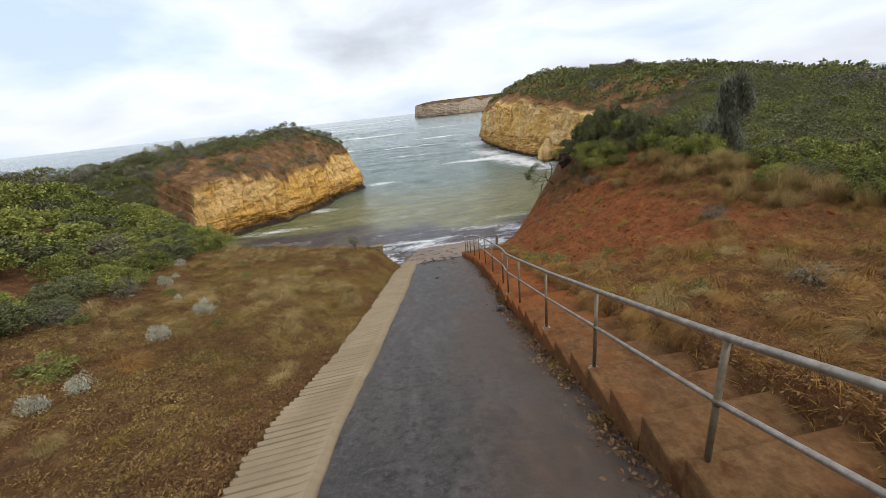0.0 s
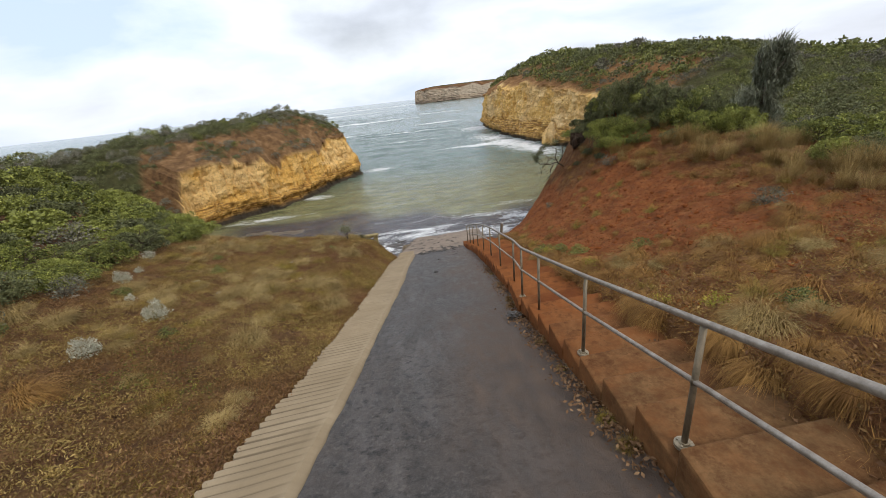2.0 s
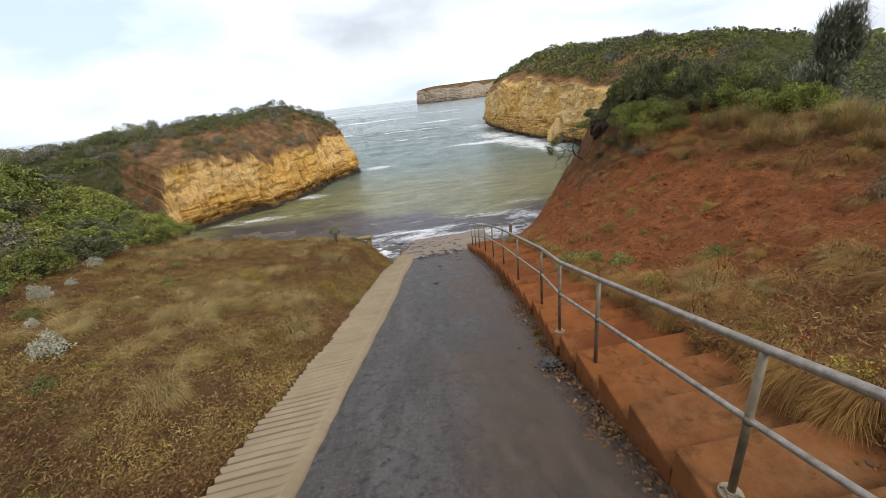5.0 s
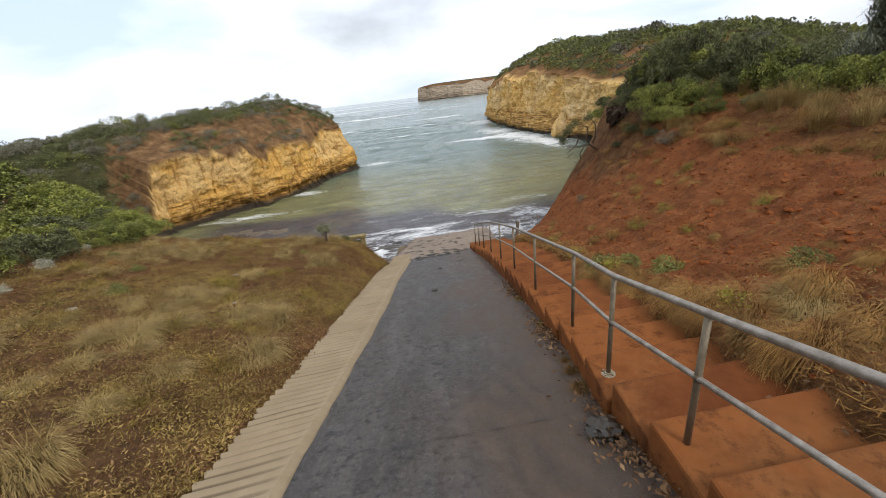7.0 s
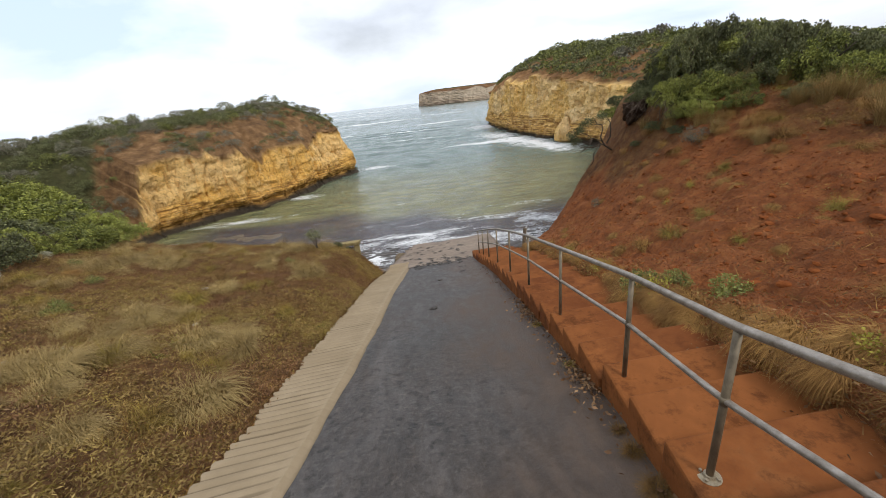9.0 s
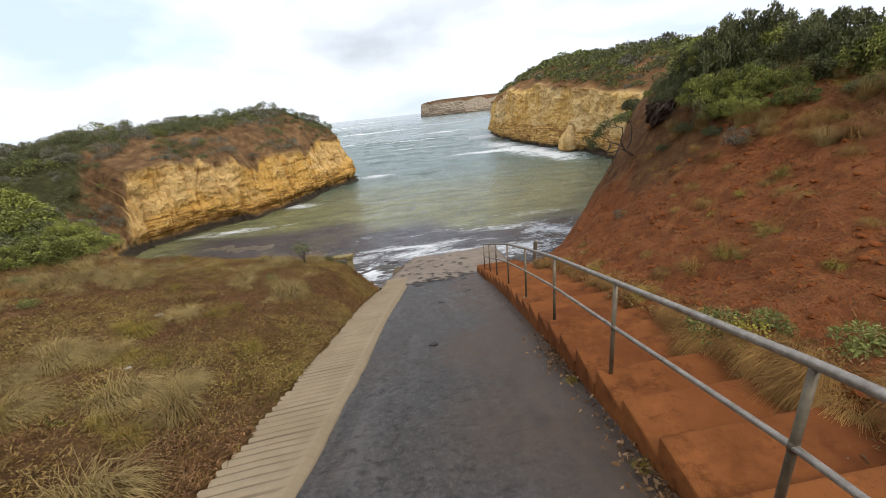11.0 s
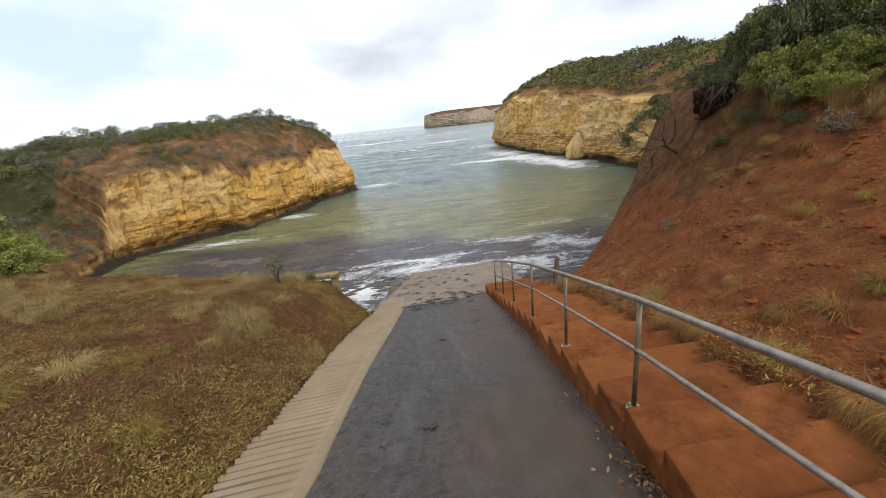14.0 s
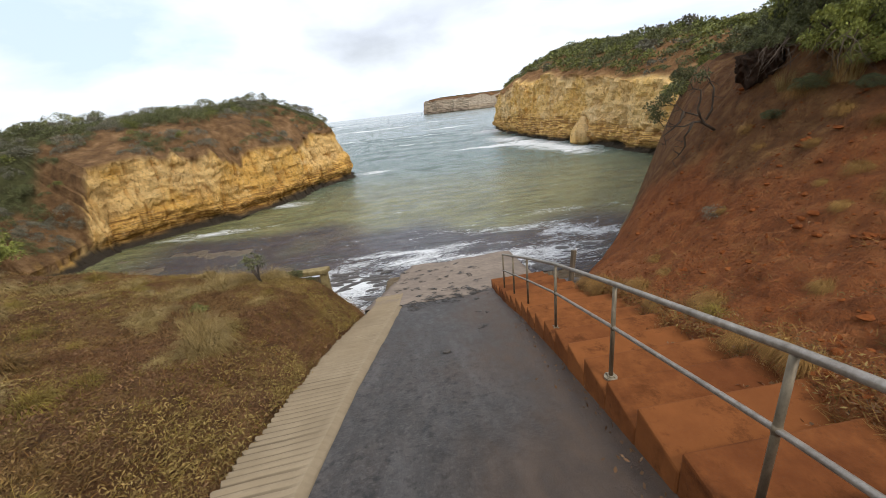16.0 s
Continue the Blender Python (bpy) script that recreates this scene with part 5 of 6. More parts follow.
scrub_on("headland_scrub", "low wind-pruned scrub covering the ochre headland", left_place,
         [(0.15, 0.36, 1.02, 2.0, 2200, (0.8, 1.5), -0.6), (0.30, 0.385, 1.0, 1.7, 1500, (0.5, 1.0), -1.0), (0.36, 0.57, 1.5, 2.02, 1300, (0.6, 1.4), 0.0), (0.36, 0.57, 1.08, 1.6, 1400, (0.4, 1.1), -0.12), (0.3, 0.37, 1.0, 1.8, 500, (0.6, 1.2), -1.0)], (LEAF_D, LEAF_S, LEAF_O), 11)
scrub_on("cliff_scrub", "dense green scrub covering the plateau above the pale cliff", right_place,
         [(0.0, 0.32, 1.1, 2.06, 1600, (0.9, 2.0), -0.4), (0.3, 0.75, 1.25, 2.05, 2200, (0.8, 1.8), 0.0), (0.0, 0.32, 2.0, 2.15, 700, (1.0, 2.0), 0), (0.0, 0.3, 2.12, 2.4, 500, (1.4, 2.6), 0), (0.3, 0.5, 2.0, 2.3, 500, (1.0, 1.9), 0)], (LEAF_O, LEAF_D, LEAF_S), 12)


# ---- wind-bent she-oak, small far trees, the gnarled tree on the edge ----
def needle_crown(name, boxes, n, L, mat, bend=1.4):
    pts = []
    for (c, r, k) in boxes:
        v = unit(RNG.normal(size=(k, 3))) * RNG.uniform(0.2, 1.0, (k, 1)) ** 0.6 * np.array(r)
        pts.append(v + np.array(c))
    base = np.concatenate(pts)
    m = len(base)
    d = unit(RNG.normal(size=(m, 3)) * 0.7 + np.array([0.45, 0.1, 0.55]))
    segs = blades(base, d, L * RNG.uniform(0.6, 1.3, m), np.full(m, 0.013), bend * RNG.uniform(0.3, 1.2, m), 2)
    return quads_mesh(name, np.concatenate(segs), mat)


def sheoak(x, y, s):
    root = new("she_oak")
    tagged(root, "wind-swept grey-green she-oak tree on the bank", "tree")
    bm = bmesh.new()
    tube(bm, [(0, 0, -0.2), (0.05, 0, 0.6), (0.0, 0.05, 1.3), (0.15, 0.05, 2.0), (0.25, 0.1, 2.7)], [0.09, 0.075, 0.06, 0.04, 0.015], 7)
    part("trunk", bm, BARK, root, smooth=True)
    for (a, z, r) in [(0.3, 0.7, 0.6), (2.4, 0.5, 0.5), (4.0, 0.9, 0.45), (1.2, 1.5, 0.5), (5.2, 1.6, 0.4), (3.1, 1.8, 0.35), (0.2, 1.9, 0.4)]:
        bm = bmesh.new()
        tube(bm, [(0.03, 0.03, z), (r * 0.5 * math.cos(a), r * 0.5 * math.sin(a), z + 0.2), (r * math.cos(a), r * math.sin(a), z + 0.55)], [0.035, 0.022, 0.008], 5)
        part("branch", bm, BARK, root, smooth=True)
    me = needle_crown("crown", [((-0.05, 0.05, 2.0), (0.28, 0.32, 0.7), 1500), ((0.4, 0.05, 2.15), (0.32, 0.36, 0.72), 1900), ((0.7, 0.1, 1.75), (0.3, 0.36, 0.5), 900), ((0.1, 0.0, 1.2), (0.5, 0.45, 0.5), 1100), ((-0.5, 0.1, 0.9), (0.35, 0.4, 0.6), 900), ((0.15, -0.1, 0.5), (0.5, 0.4, 0.5), 1500)], 0, 0.32, LEAF_P)
    part_mesh("crown", me, root)
    root.matrix_basis = Matrix.Translation((x, y, ground_z(x, y))) @ Matrix.Diagonal((s, s, s, 1))
    return root


sheoak(13.8, 17.5, 1.2)


def gnarled(x, y, z):
    root = new("gnarled_tree")
    tagged(root, "gnarled leaning tree with bare twisted branches over the water", "tree")
    bm = bmesh.new()
    limbs = [[(0.5, -0.1, -0.3), (0.1, 0, 0.1), (-0.3, 0.1, 0.25), (-0.75, 0.1, 0.5)], [(0.4, 0, -0.2), (0.0, 0.1, -0.05), (-0.5, 0.2, -0.1), (-0.9, 0.2, 0.1)],
             [(0.1, 0, 0.1), (0.15, 0.1, 0.5), (-0.1, 0.1, 0.8), (-0.4, 0.1, 0.95)], [(0.3, 0, 0.0), (0.5, 0.1, 0.5), (0.45, 0.2, 0.9), (0.2, 0.1, 1.1)],
             [(-0.3, 0.1, 0.25), (-0.45, 0.0, 0.0), (-0.8, 0.1, -0.3), (-0.7, 0.1, -0.6)], [(0.0, 0.1, -0.05), (-0.2, 0.1, -0.4), (-0.25, 0.1, -0.8), (-0.5, 0.1, -1.0)]]
    for l in limbs:
        q = []
        for a, b in zip(l[:-1], l[1:]):
            q += [Vector(a), (Vector(a) + Vector(b)) / 2 + Vector(RNG.normal(size=3) * 0.05)]
        q.append(Vector(l[-1]))
        tube(bm, q, [0.036 - 0.03 * k / (len(q) - 1) for k in range(len(q))], 6)
    for k in range(46):
        l = limbs[k % len(limbs)]
        j = int(RNG.integers(1, 3))
        p = Vector(l[j]).lerp(Vector(l[j + 1]), RNG.uniform(0, 1))
        q = [p]
        d = Vector((RNG.normal() - 0.5, RNG.normal() * 0.6, RNG.normal() * 0.8 + 0.3)).normalized()
        for f in range(3):
            p = p + d * RNG.uniform(0.07, 0.15)
            d = (d + Vector(RNG.normal(size=3)) * 0.45).normalized()
            q.append(p)
        tube(bm, q, [0.009, 0.007, 0.005, 0.002], 4)
    part("trunk", bm, DEADWOOD, root, smooth=True)
    cs = []
    for c, k in [((-0.85, 0.1, 0.6), 420), ((-0.95, 0.2, 0.2), 380), ((-0.45, 0.1, 0.95), 330), ((0.1, 0.1, 1.1), 260), ((-0.65, 0.15, 0.8), 260), ((-1.1, 0.2, 0.4), 300)]:
        v = unit(RNG.normal(size=(k, 3)))
        cs.append(leaves(np.array(c) + v * RNG.uniform(0.03, 0.24, (k, 1)) * np.array([1, 1, 0.7]), v + np.array([0, 0, 0.5]), 0.06))
    part_mesh("crown", quads_mesh("crown", np.concatenate(cs), LEAF_D), root)
    root.matrix_basis = Matrix.Translation((x, y, z)) @ Matrix.Diagonal((0.85, 0.85, 0.85, 1))


gnarled(7.5, 21.7, ground_z(7.95, 21.6) + 0.22)


def root_tangle(x, y, z, w, h, name="bare_branches"):
    root = new(name)
    tagged(root, "tangle of bare grey dead branches hanging from the bank", "branches")
    for k in range(24):
        bm = bmesh.new()
        a = RNG.uniform(-1, 1)
        p = Vector((a * w, RNG.normal() * 0.25, RNG.uniform(-0.1, 0.3)))
        q = [p.copy()]
        d = Vector((RNG.normal() * 0.4 - 0.3, RNG.normal() * 0.3 - 0.25, -0.4))
        for s in range(4):
            d += Vector((RNG.normal() * 0.35, RNG.normal() * 0.35, RNG.normal() * 0.3 - 0.25))
            p = p + d.normalized() * h * RNG.uniform(0.15, 0.32)
            q.append(p.copy())
        r = RNG.uniform(0.004, 0.01)
        tube(bm, q, [r, r * 0.9, r * 0.7, r * 0.5, r * 0.2], 5)
        part("branch", bm, DEADWOOD, root)
    root.matrix_basis = Matrix.Translation((x, y, z))


def overhang(x, y, z, sx, sy, sz):
    """The dark undercut edge of the plateau, with a ragged lower lip."""
    bm = bmesh.new()
    bmesh.ops.create_icosphere(bm, subdivisions=5, radius=1)
    for v in bm.verts:
        n = v.co.normalized()
        k = 1 + 0.4 * noise.noise(n * 1.6) + 0.35 * noise.noise(n * 4.2) + 0.2 * noise.noise(n * 9.5)
        v.co = Vector((n.x * sx * k, n.y * sy * k, n.z * sz * k + (0.25 * noise.noise(Vector((n.x * 3, n.y * 3, 1))) if n.z < 0 else 0)))
    ob = part("bank_overhang", bm, PEAT, smooth=True)
    ob.matrix_basis = Matrix.Translation((x, y, z))
    tagged(ob, "dark peaty undercut edge at the top of the eroded bank", "bank", kind="structure")


overhang(8.58, 21.35, 6.4, 0.34, 0.45, 0.38)
root_tangle(8.45, 20.95, 6.6, 0.4, 0.6)
root_tangle(8.4, 20.3, ground_z(8.5, 20.3) + 0.4, 0.6, 0.65)
root_tangle(8.6, 19.4, ground_z(8.6, 19.4) + 0.35, 0.6, 0.6)
for (x, y) in [(-10.4, 15.6), (-10.0, 19.8)]:
    root_tangle(x, y, ground_z(x, y) + 0.55, 0.5, 0.7)


# small tree at the edge of the mound
def sapling(x, y):
    root = new("sapling")
    tagged(root, "small lone shrub with thin stems at the mound's edge", "shrub")
    bm = bmesh.new()
    for k in range(5):
        a = k * 1.25
        tube(bm, [(0.02 * k, 0, -0.05), (0.08 * math.cos(a), 0.08 * math.sin(a), 0.35), (0.2 * math.cos(a), 0.2 * math.sin(a), 0.62)], [0.016, 0.011, 0.004], 5)
    part("stems", bm, BARK, root)
    cs = []
    for k in range(8):
        a = k * 0.8
        c = np.array([0.17 * math.cos(a), 0.17 * math.sin(a), 0.5 + 0.08 * (k % 3)])
        v = unit(RNG.normal(size=(45, 3)))
        cs.append(leaves(c + v * RNG.uniform(0.02, 0.12, (45, 1)), v, 0.06))
    part_mesh("crown", quads_mesh("crown", np.concatenate(cs), LEAF_D), root)
    root.matrix_basis = Matrix.Translation((x, y, ground_z(x, y)))


sapling(-2.95, 22.4)


# ---- retaining wall at the end of the mound ----
def retaining_wall():
    root = new("retaining_wall")
    tagged(root, "weathered retaining wall with pale capping beam at the mound's end", "retaining wall")
    ends = [((-1.62, 23.3), 2.6), ((-2.75, 23.55), 2.5), ((-3.6, 23.7), 2.42)]
    for ((x, y), hi) in ends:
        bm = bmesh.new()
        box(bm, (x - 0.1, y - 0.1, 0.6), (x + 0.1, y + 0.1, hi - 0.12), 0.02)
        for v in bm.verts:
            v.co.x += 0.02 * rolling(v.co.y, v.co.z * 2, 1.0, 44)
        part("post", bm, WALLING, root)
    for ((a, za), (b, zb)) in zip(ends[:-1], ends[1:]):
        d = Vector((b[0] - a[0], b[1] - a[1], 0))
        turn = math.atan2(d.y, d.x)
        bm = bmesh.new()
        box(bm, (-0.14, -0.15, -0.13), (d.length + 0.02, 0.15, 0.0), 0.025)
        for v in bm.verts:
            v.co.z += (zb - za) * v.co.x / d.length + 0.012 * rolling(v.co.x * 4, v.co.y * 4, 1.0, 45)
        bmesh.ops.transform(bm, matrix=Matrix.Translation((a[0], a[1], za)) @ Matrix.Rotation(turn, 4, "Z"), verts=bm.verts)
        part("capping_beam", bm, WALLING, root, "pale lichen-stained capping beam")
        for k in range(7):
            bm = bmesh.new()
            box(bm, (0.06, -0.02, 0.02), (d.length - 0.06, 0.06, 0.235), 0.015)
            for v in bm.verts:
                v.co.y += 0.02 * rolling(k, v.co.x, 1.5, 46)
            bmesh.ops.transform(bm, matrix=Matrix.Translation((a[0], a[1], zb - 0.13 - 0.25 * (k + 1))) @ Matrix.Rotation(turn, 4, "Z"), verts=bm.verts)
            part("plank", bm, WOOD, root)


retaining_wall()
for (x, y, s) in [(-2.0, 23.15, 0.2), (-2.35, 23.2, 0.26), (-2.7, 23.3, 0.22)]:
    plant(DARK_N, x, y, ground_z(x, y), s)


# ---- tan rock shelf at the foot of the ochre headland ----
def rock_shelf():
    xs, ys = np.arange(-17.5, -6.4, 0.16), np.arange(28.6, 38.6, 0.16)
    verts = []
    for y in ys:
        for x in xs:
            edge = min(1.0, max(0.0, (x + 17.5) / 1.5), max(0.0, (-6.4 - x) / 2.0), max(0.0, (y - 28.6) / 1.2), max(0.0, (38.6 - y) / 2.5))
            t = 0.5 * rolling(x + y, y * 1.6, 0.35, 101) + 0.25 * rolling(x, y, 1.1, 102)
            t = 0.5 * (math.floor(t * 9) / 9) + 0.5 * t
            verts.append((x, y, -0.6 + 0.57 * float(smooth01(edge)) + 0.34 * t + 0.05 * rolling(x, y, 3.5, 103)))
    n = len(xs)
    faces = [(j * n + i, j * n + i + 1, (j + 1) * n + i + 1, (j + 1) * n + i) for j in range(len(ys) - 1) for i in range(n - 1)]
    tagged(new("rock_shelf", mesh_of("rock_shelf", verts, faces, SHELF)), "low wet tan limestone shelf awash at the cliff's foot", "rock shelf", kind="structure")


SHELF = m_plain("wet_tan_limestone", (0.06, 0.045, 0.028), (0.19, 0.14, 0.085), 2.2, 0.4, 0.4, 0, (1, 1.5, 1), 0.7, 0.06)
rock_shelf()


# ---- rocks, kelp and litter ----
def rock_mesh(seed):
    bm = bmesh.new()
    bmesh.ops.create_icosphere(bm, subdivisions=3, radius=1)
    for v in bm.verts:
        n = v.co.normalized()
        v.co = v.co * (1 + 0.35 * noise.noise(n * 1.3 + Vector((seed, 0, 0))) + 0.16 * noise.noise(n * 3.1 + Vector((0, seed, 0))))
        v.co.z = max(-0.5, v.co.z * 0.5)
    me = bpy.data.meshes.new("rock")
    bm.to_mesh(me)
    bm.free()
    me.materials.append(ROCK)
    me.polygons.foreach_set("use_smooth", [True] * len(me.polygons))
    return me


ROCKS = [rock_mesh(k * 3.7) for k in range(4)]
for i in range(78):
    x, y = (RNG.uniform(-9, -0.8), RNG.uniform(24.6, 30)) if i % 2 else (RNG.uniform(-4.2, -0.75), RNG.uniform(24.2, 27.6))
    if i > 66:
        x, y = RNG.uniform(4.5, 9), RNG.uniform(24.5, 30)
    ob = new("rock", ROCKS[i % 4])
    s = RNG.uniform(0.12, 0.5) * (1.0 if y < 28 else 0.8)
    ob.matrix_basis = Matrix.Translation((x, y, max(beach_z(x, y), -0.12) + 0.02 * s)) @ Euler((0, 0, RNG.uniform(0, 6.3))).to_matrix().to_4x4() @ Matrix.Diagonal((s * RNG.uniform(1, 2.2), s, s * 0.6, 1))
    tagged(ob, "dark wet shore rock with seaweed at the water's edge", "rock", "shore rocks")


for i in range(110):
    x, y = RNG.uniform(-4.4, -0.3), RNG.uniform(24.6, 29.2)
    if x > slab_x(y) - 0.5 + 0.2 * max(0.0, y - 24.6):
        continue
    ob = new("rock_ledge", ROCKS[i % 4])
    s = RNG.uniform(0.08, 0.34)
    ob.matrix_basis = Matrix.Translation((x, y, -0.03 + 0.05 * RNG.uniform())) @ Euler((0, 0, RNG.normal() * 0.35)).to_matrix().to_4x4() @ Matrix.Diagonal((s * RNG.uniform(1.2, 2.4), s * 0.6, s * 0.34, 1))
    tagged(ob, "flat dark reef ledge washed by foam beside the ramp", "rock", "reef ledges")


def kelp_stuff():
    P = []
    for i in range(95):
        y = RNG.uniform(22.5, 28.5) if i > 1 else RNG.uniform(18, 22.5)
        if i > 70:
            y = 23.6 + RNG.normal() * 0.25
        x = RNG.uniform(seam_x(y) + 0.1 - (0.7 if y > 24 else 0), kerb_x(y) - 0.05)
        for k in range(int(RNG.integers(3, 14))):
            a, L, w = RNG.normal() * 0.9, RNG.uniform(0.02, 0.09), RNG.uniform(0.004, 0.013)
            c = np.array([x + RNG.normal() * 0.06, y + RNG.normal() * 0.04, road_z(y) + 0.03 + RNG.uniform(0, 0.03)])
            u = np.array([math.cos(a), math.sin(a), -0.3 * math.sin(a)])
            v = np.array([-math.sin(a), math.cos(a), -0.3 * math.cos(a)])
            up = np.array([0, 0, 0.012])
            P.append([c - u * L - v * w, c + u * L * 0.8 - v * w, c + u * L + v * w + up, c - u * L * 0.9 + v * w + up])
    ob = new("kelp", quads_mesh("kelp", np.array(P), WEED))
    tagged(ob, "scraps of dark kelp washed up on the ramp", "seaweed", kind="stuff")


kelp_stuff()


def litter_stuff():
    P = []
    for i in range(2600):
        y = RNG.uniform(1, 20)
        if RNG.uniform() < 0.8:
            y = RNG.choice([3.2, 4.6, 6.1, 7.0, 8.3, 9.4, 11.6, 13.9]) + RNG.normal() * 0.35
        x = kerb_x(y) - abs(RNG.normal()) * 0.12 - 0.01
        z = road_z(y) + 0.012 + edge_rise(x, y) + RNG.uniform(0, 0.04)
        P.append((x, y, z))
    for i in range(1300):
        y = RNG.uniform(2, 20)
        x = path_x(y) + RNG.uniform(-0.12, 0.25)
        P.append((x, y, max(ground_z(x, y), foot_z(y) - 0.03) + 0.02))
    c = np.array(P)
    ob = new("leaf_litter", quads_mesh("leaf_litter", leaves(c, RNG.normal(size=c.shape) * np.array([1, 1, 0.25]), 0.045, 0.5, 0.3), LITTER))
    tagged(ob, "brown fallen leaves drifted along the foot of the steps", "leaf litter", kind="stuff")


litter_stuff()


def grass_stuff(name, label, mat, n, picker, L, bend, per=9):
    bases, dirs, lens = [], [], []
    while len(bases) < n:
        x, y = picker()
        if x is None:
            continue
        z = ground_z(x, y)
        for k in range(per):
            bases.append((x + RNG.normal() * 0.05, y + RNG.normal() * 0.05, z - 0.015))
    b = np.array(bases)
    m = len(b)
    d = unit(RNG.normal(size=(m, 3)) * np.array([0.85, 0.85, 0.3]) + np.array([0.15, -0.1, 0.6]))
    side = unit(np.cross(d, RNG.normal(size=(m, 3)))) * RNG.uniform(0.002, 0.0045, (m, 1))
    tip = b + d * (L * RNG.uniform(0.4, 1.4, m))[:, None] + np.array([0, 0, -1.0]) * (bend * 0.12 * L * RNG.uniform(0.3, 1.6, m))[:, None]
    P = np.stack([b - side, b + side, tip], 1)
    tagged(new(name, quads_mesh(name, P, mat)), label, "grass", kind="stuff")


def pick_left():
    y = 3.5 + 20 * RNG.uniform()
    x = slab_x(y) - 0.05 - 9.5 * RNG.uniform() ** 1.3
    if rolling(x, y, 0.55, 41) + 0.5 * rolling(x, y, 1.7, 42) < RNG.uniform(-0.6, 0.2):
        return None, None
    return x, y


def pick_right():
    y = RNG.uniform(0.5, 20)
    x = path_x(y) + 0.02 + 9 * RNG.uniform() ** 1.4
    d = x - path_x(y)
    bare = float(smooth01((y - 8.5 + 2.5 * rolling(x, y, 0.35, 4)) / 3)) * float(smooth01((6.6 - d) / 2)) * float(smooth01((d - 0.5) / 0.4))
    if RNG.uniform() < bare * 0.94:
        return None, None
    return x, y


grass_stuff("dry_grass", "thin dry olive and brown grass over the mound", OLIVE, 150000, pick_left, 0.12, 1.6)
grass_stuff("straw_grass", "matted straw grass on the mound", STRAW, 60000, pick_left, 0.11, 1.8)
grass_stuff("bank_grass", "matted straw grass and dead stems on the bank", STRAW, 230000, pick_right, 0.13, 2.2)


def herb_mats():
    """Low matted herbs: small tufts of broad short leaves, in drifts of three colours."""
    bins = {0: [], 1: [], 2: []}
    for i in range(30000):
        y = 3.0 + 20.4 * RNG.uniform()
        x = slab_x(y) - 0.04 - 9.5 * RNG.uniform() ** 1.35
        if y > 22.9 + 0.25 * max(0.0, min(1.6, -x - 1.6)):
            continue
        a, b = rolling(x, y, 0.5, 51) + 0.5 * rolling(x, y, 1.6, 52), rolling(x, y, 0.9, 53)
        if b + 0.6 * rolling(x, y, 3.0, 54) < RNG.uniform(-0.75, -0.05):
            continue
        k = 1 if a < RNG.uniform(-0.6, -0.1) else (2 if a > RNG.uniform(0.4, 1.1) else 0)
        bins[k].append((x, y, ground_z(x, y), RNG.uniform(0.6, 1.5)))
    for i in range(9000):          # the dry upper end and crest of the bank
        x, y = pick_right()
        if x is not None and rolling(x, y, 0.8, 55) + 0.5 * rolling(x, y, 2.6, 56) > RNG.uniform(-0.6, 0.1):
            bins[1 if RNG.uniform() < 0.55 else 0].append((x, y, ground_z(x, y), RNG.uniform(0.8, 1.9)))
    for k, (name, label, mat) in enumerate((("golden_herbs", "mat of golden olive dry herbs over the slopes", MAT_GOLD), ("rusty_herbs", "mat of red-brown dead herbs over the slopes", MAT_RUST), ("green_herbs", "patches of low dull green herbs on the mound", MAT_GREEN))):
        t = np.repeat(np.array(bins[k]), 14, axis=0)
        o = RNG.normal(size=(len(t), 3)) * np.array([1, 1, 0.3]) + np.array([0, 0, 0.75])
        c = t[:, :3] + RNG.normal(size=(len(t), 3)) * np.array([0.05, 0.05, 0.0]) * t[:, 3:4]
        c[:, 2] += RNG.uniform(-0.01, 0.05, len(t)) * t[:, 3]
        P = leaves(c, unit(o), 0.043, 0.28, 0.5)
        tagged(new(name, quads_mesh(name, P, mat)), label, "herbs", kind="stuff")


herb_mats()


OCTA = np.array([[0, 0, 1], [0, 0, -1], [1, 0, 0], [-1, 0, 0], [0, 1, 0], [0, -1, 0.0]])


def clods():
    P = []
    for i in range(7000):
        y = RNG.uniform(8, 22)
        x = path_x(y) + 0.15 + 6.5 * RNG.uniform() ** 1.2
        if y > coast_y(x) - 0.4:
            continue
        z = ground_z(x, y)
        s = 0.008 + 0.032 * RNG.uniform() ** 4
        v = OCTA * s * RNG.uniform(0.6, 1.25, (6, 1)) * np.array([1.0, 1.0, 0.75])
        v = v + np.array([x, y, z - 0.1 * s])
        P += [v[[a, b, d]] for a in (0, 1) for b, d in ((2, 4), (4, 3), (3, 5), (5, 2))]
    tagged(new("soil_clods", quads_mesh("soil_clods", np.array(P), CLOD)), "loose red earth clods and small stones on the bare bank", "earth", kind="stuff")


CLOD = m_plain("red_clods", (0.11, 0.032, 0.01), (0.3, 0.092, 0.027), 6, 0.95, 0.05, bump=0.7, dist=0.02)
clods()


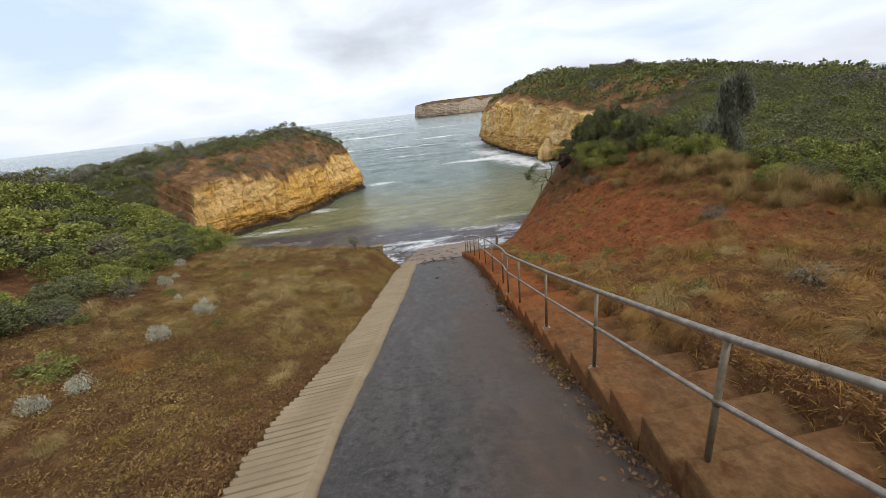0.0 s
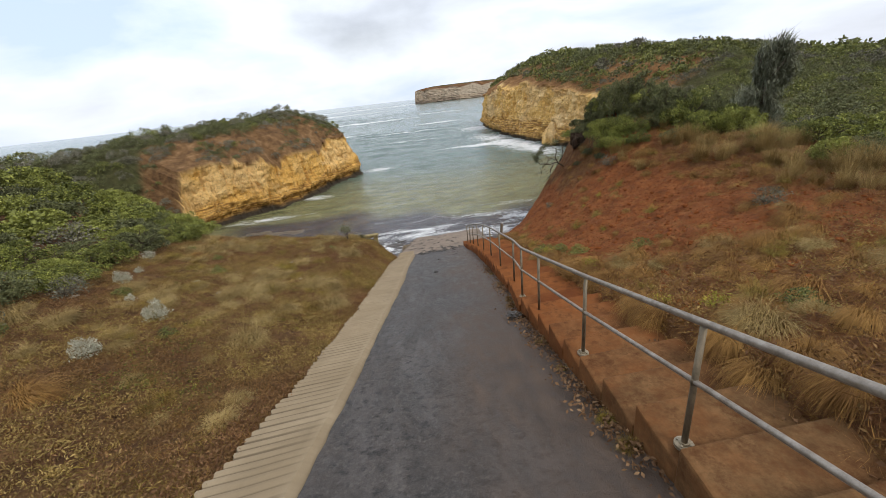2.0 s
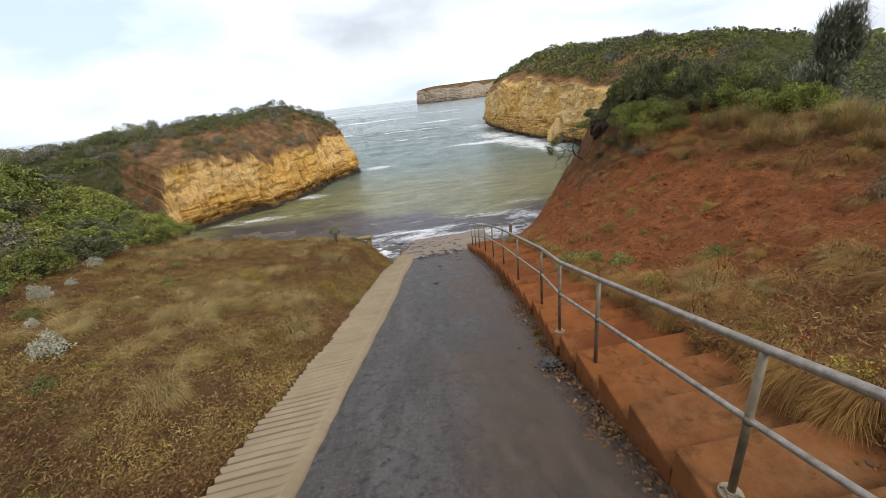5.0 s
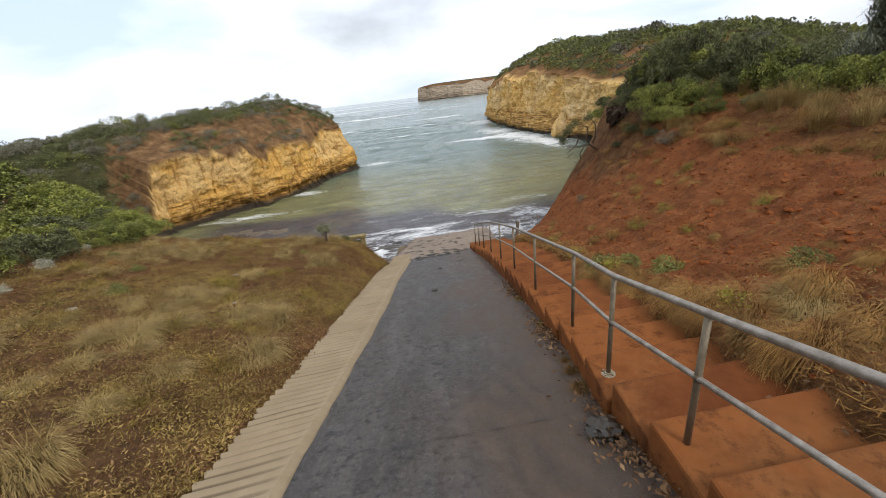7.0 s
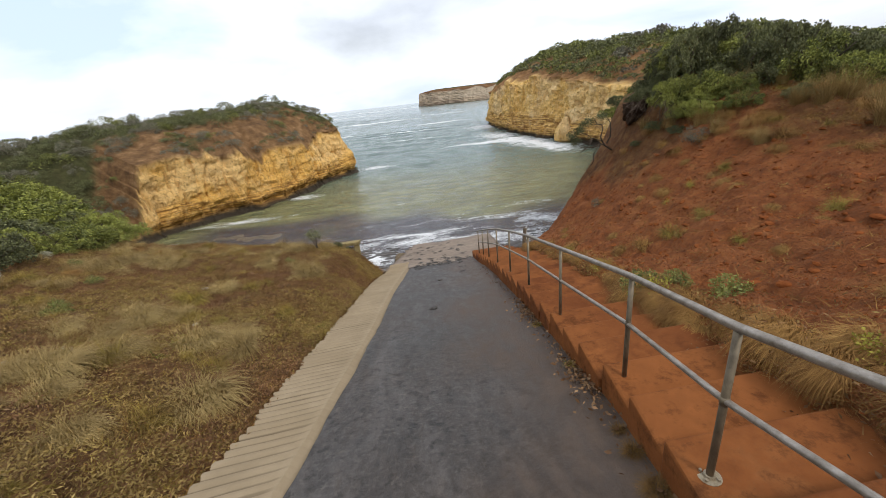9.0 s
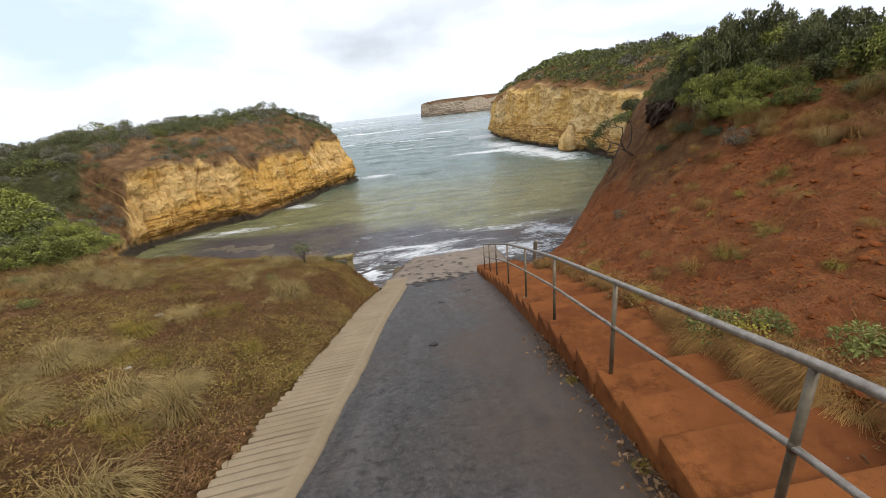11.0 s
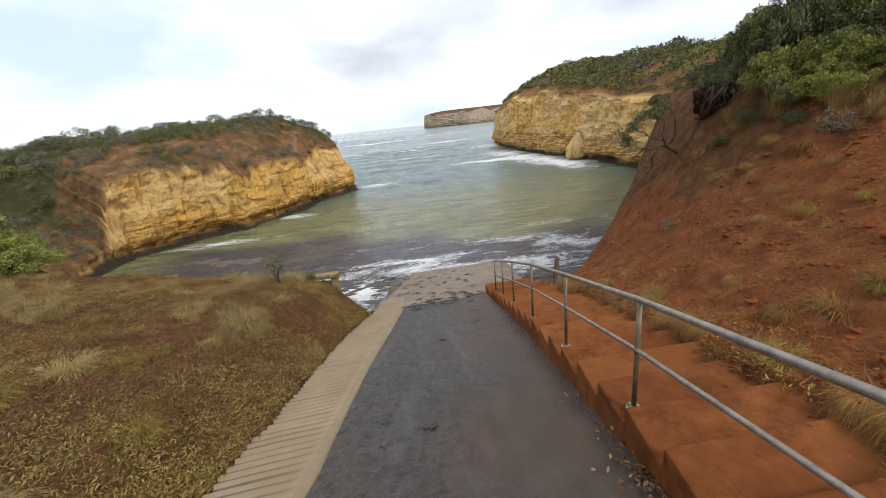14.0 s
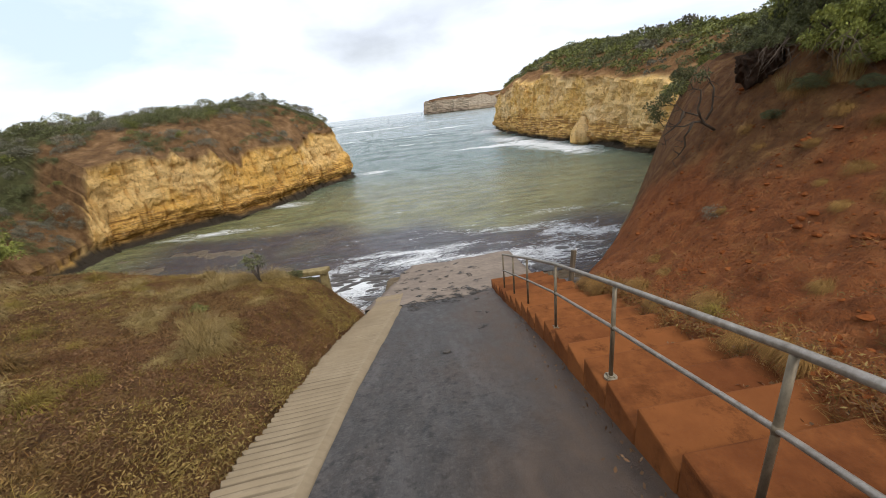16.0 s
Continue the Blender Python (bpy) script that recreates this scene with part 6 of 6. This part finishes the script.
def earth_lumps():
    """Half-buried rounded lumps of earth on the bare face."""
    bm = bmesh.new()
    bmesh.ops.create_icosphere(bm, subdivisions=2, radius=1)
    V, F = np.array([v.co for v in bm.verts]), np.array([[v.index for v in f.verts] for f in bm.faces])
    bm.free()
    polys = []
    for i in range(2000):
        y = RNG.uniform(7.5, 22)
        x = path_x(y) + 0.3 + 6.2 * RNG.uniform() ** 1.2
        if y > coast_y(x) - 0.6 or rolling(x, y, 0.7, 111) < -0.2:
            continue
        r = 0.015 + 0.05 * RNG.uniform() ** 3
        k = 1 + 0.22 * np.sin(V @ RNG.normal(size=3) * 2.2 + RNG.uniform(0, 6)) + 0.1 * np.sin(V @ RNG.normal(size=3) * 4.5)
        P = V * k[:, None] * r * RNG.uniform(0.7, 1.4, 3) * np.array([1, 1, 0.6]) + np.array([x, y, ground_z(x, y) - 0.2 * r])
        polys.append(P[F])
    tagged(new("earth_lumps", quads_mesh("earth_lumps", np.concatenate(polys), CLOD)), "rounded lumps of red earth half sunk in the bank", "earth", kind="stuff")


earth_lumps()


def ground_litter():
    P = []
    while len(P) < 15000:
        x, y = RNG.uniform(-10, 9), RNG.uniform(2, 22)
        if slab_x(y) - 0.05 < x < path_x(y) + 0.15:
            continue
        if x > 0 and y > 9 and RNG.uniform() < 0.88:
            continue
        P.append((x, y, ground_z(x, y) + 0.012))
    c = np.array(P)
    ob = new("twig_litter", quads_mesh("twig_litter", leaves(c, RNG.normal(size=c.shape) * np.array([1, 1, 0.35]), 0.045, 0.35, 0.3), LITTER))
    tagged(ob, "dead leaves, twigs and bark scattered over the dry slopes", "litter", kind="stuff")


ground_litter()


# ---- small things ----
def lump(name, label, category, x, y, z, s, mat, seed, flat=0.5):
    bm = bmesh.new()
    bmesh.ops.create_icosphere(bm, subdivisions=3, radius=1)
    for v in bm.verts:
        n = v.co.normalized()
        v.co *= 1 + 0.4 * noise.noise(n * 2.1 + Vector((seed, 1, 2))) + 0.25 * noise.noise(n * 5 + Vector((seed, 4, 2)))
        v.co.z *= flat
    ob = part(name, bm, mat)
    ob.matrix_basis = Matrix.Translation((x, y, z)) @ Matrix.Diagonal((s[0], s[1], s[2], 1))
    tagged(ob, label, category)


lump("rubbish_bag", "crumpled black plastic rubbish bag against the kerb", "rubbish", 1.56, 9.5, road_z(9.5) + 0.07, (0.13, 0.11, 0.13), WEED, 2.2)
lump("stone", "small dark stone lying on the asphalt", "stone", 0.72, 15.4, road_z(15.4) + 0.02, (0.08, 0.045, 0.05), ROCK, 5.1)
lump("stone", "small dark stone lying on the asphalt", "stone", 1.15, 18.6, road_z(18.6) + 0.02, (0.07, 0.045, 0.04), ROCK, 7.1)
for (x, y, s) in [(-5.1, 13.6, 0.09), (-6.1, 14.6, 0.1), (-8.0, 13.1, 0.11), (-4.2, 17.0, 0.07), (-3.4, 14.9, 0.05)]:
    lump("pale_stone", "small pale limestone lying in the dry grass", "stone", x, y, ground_z(x, y) + 0.02, (s, s * 0.7, s * 0.8), SLAB_STONE, x)


def marker(x, y):
    root = new("marker_post")
    z = foot_z(y)
    tagged(root, "short timber post with a white-edged board at the path's end", "marker post")
    bm = bmesh.new()
    box(bm, (-0.05, -0.05, -0.3), (0.05, 0.05, 0.86), 0.01)
    part("post", bm, WOOD, root)
    bm = bmesh.new()
    box(bm, (0.05, -0.02, 0.1), (0.08, 0.03, 0.9), 0.006)
    part("board", bm, WHITE, root, "narrow white painted board")
    root.matrix_basis = Matrix.Translation((x, y, z)) @ Euler((0.05, 0.06, 0.3)).to_matrix().to_4x4()


marker(4.75, 22.0)
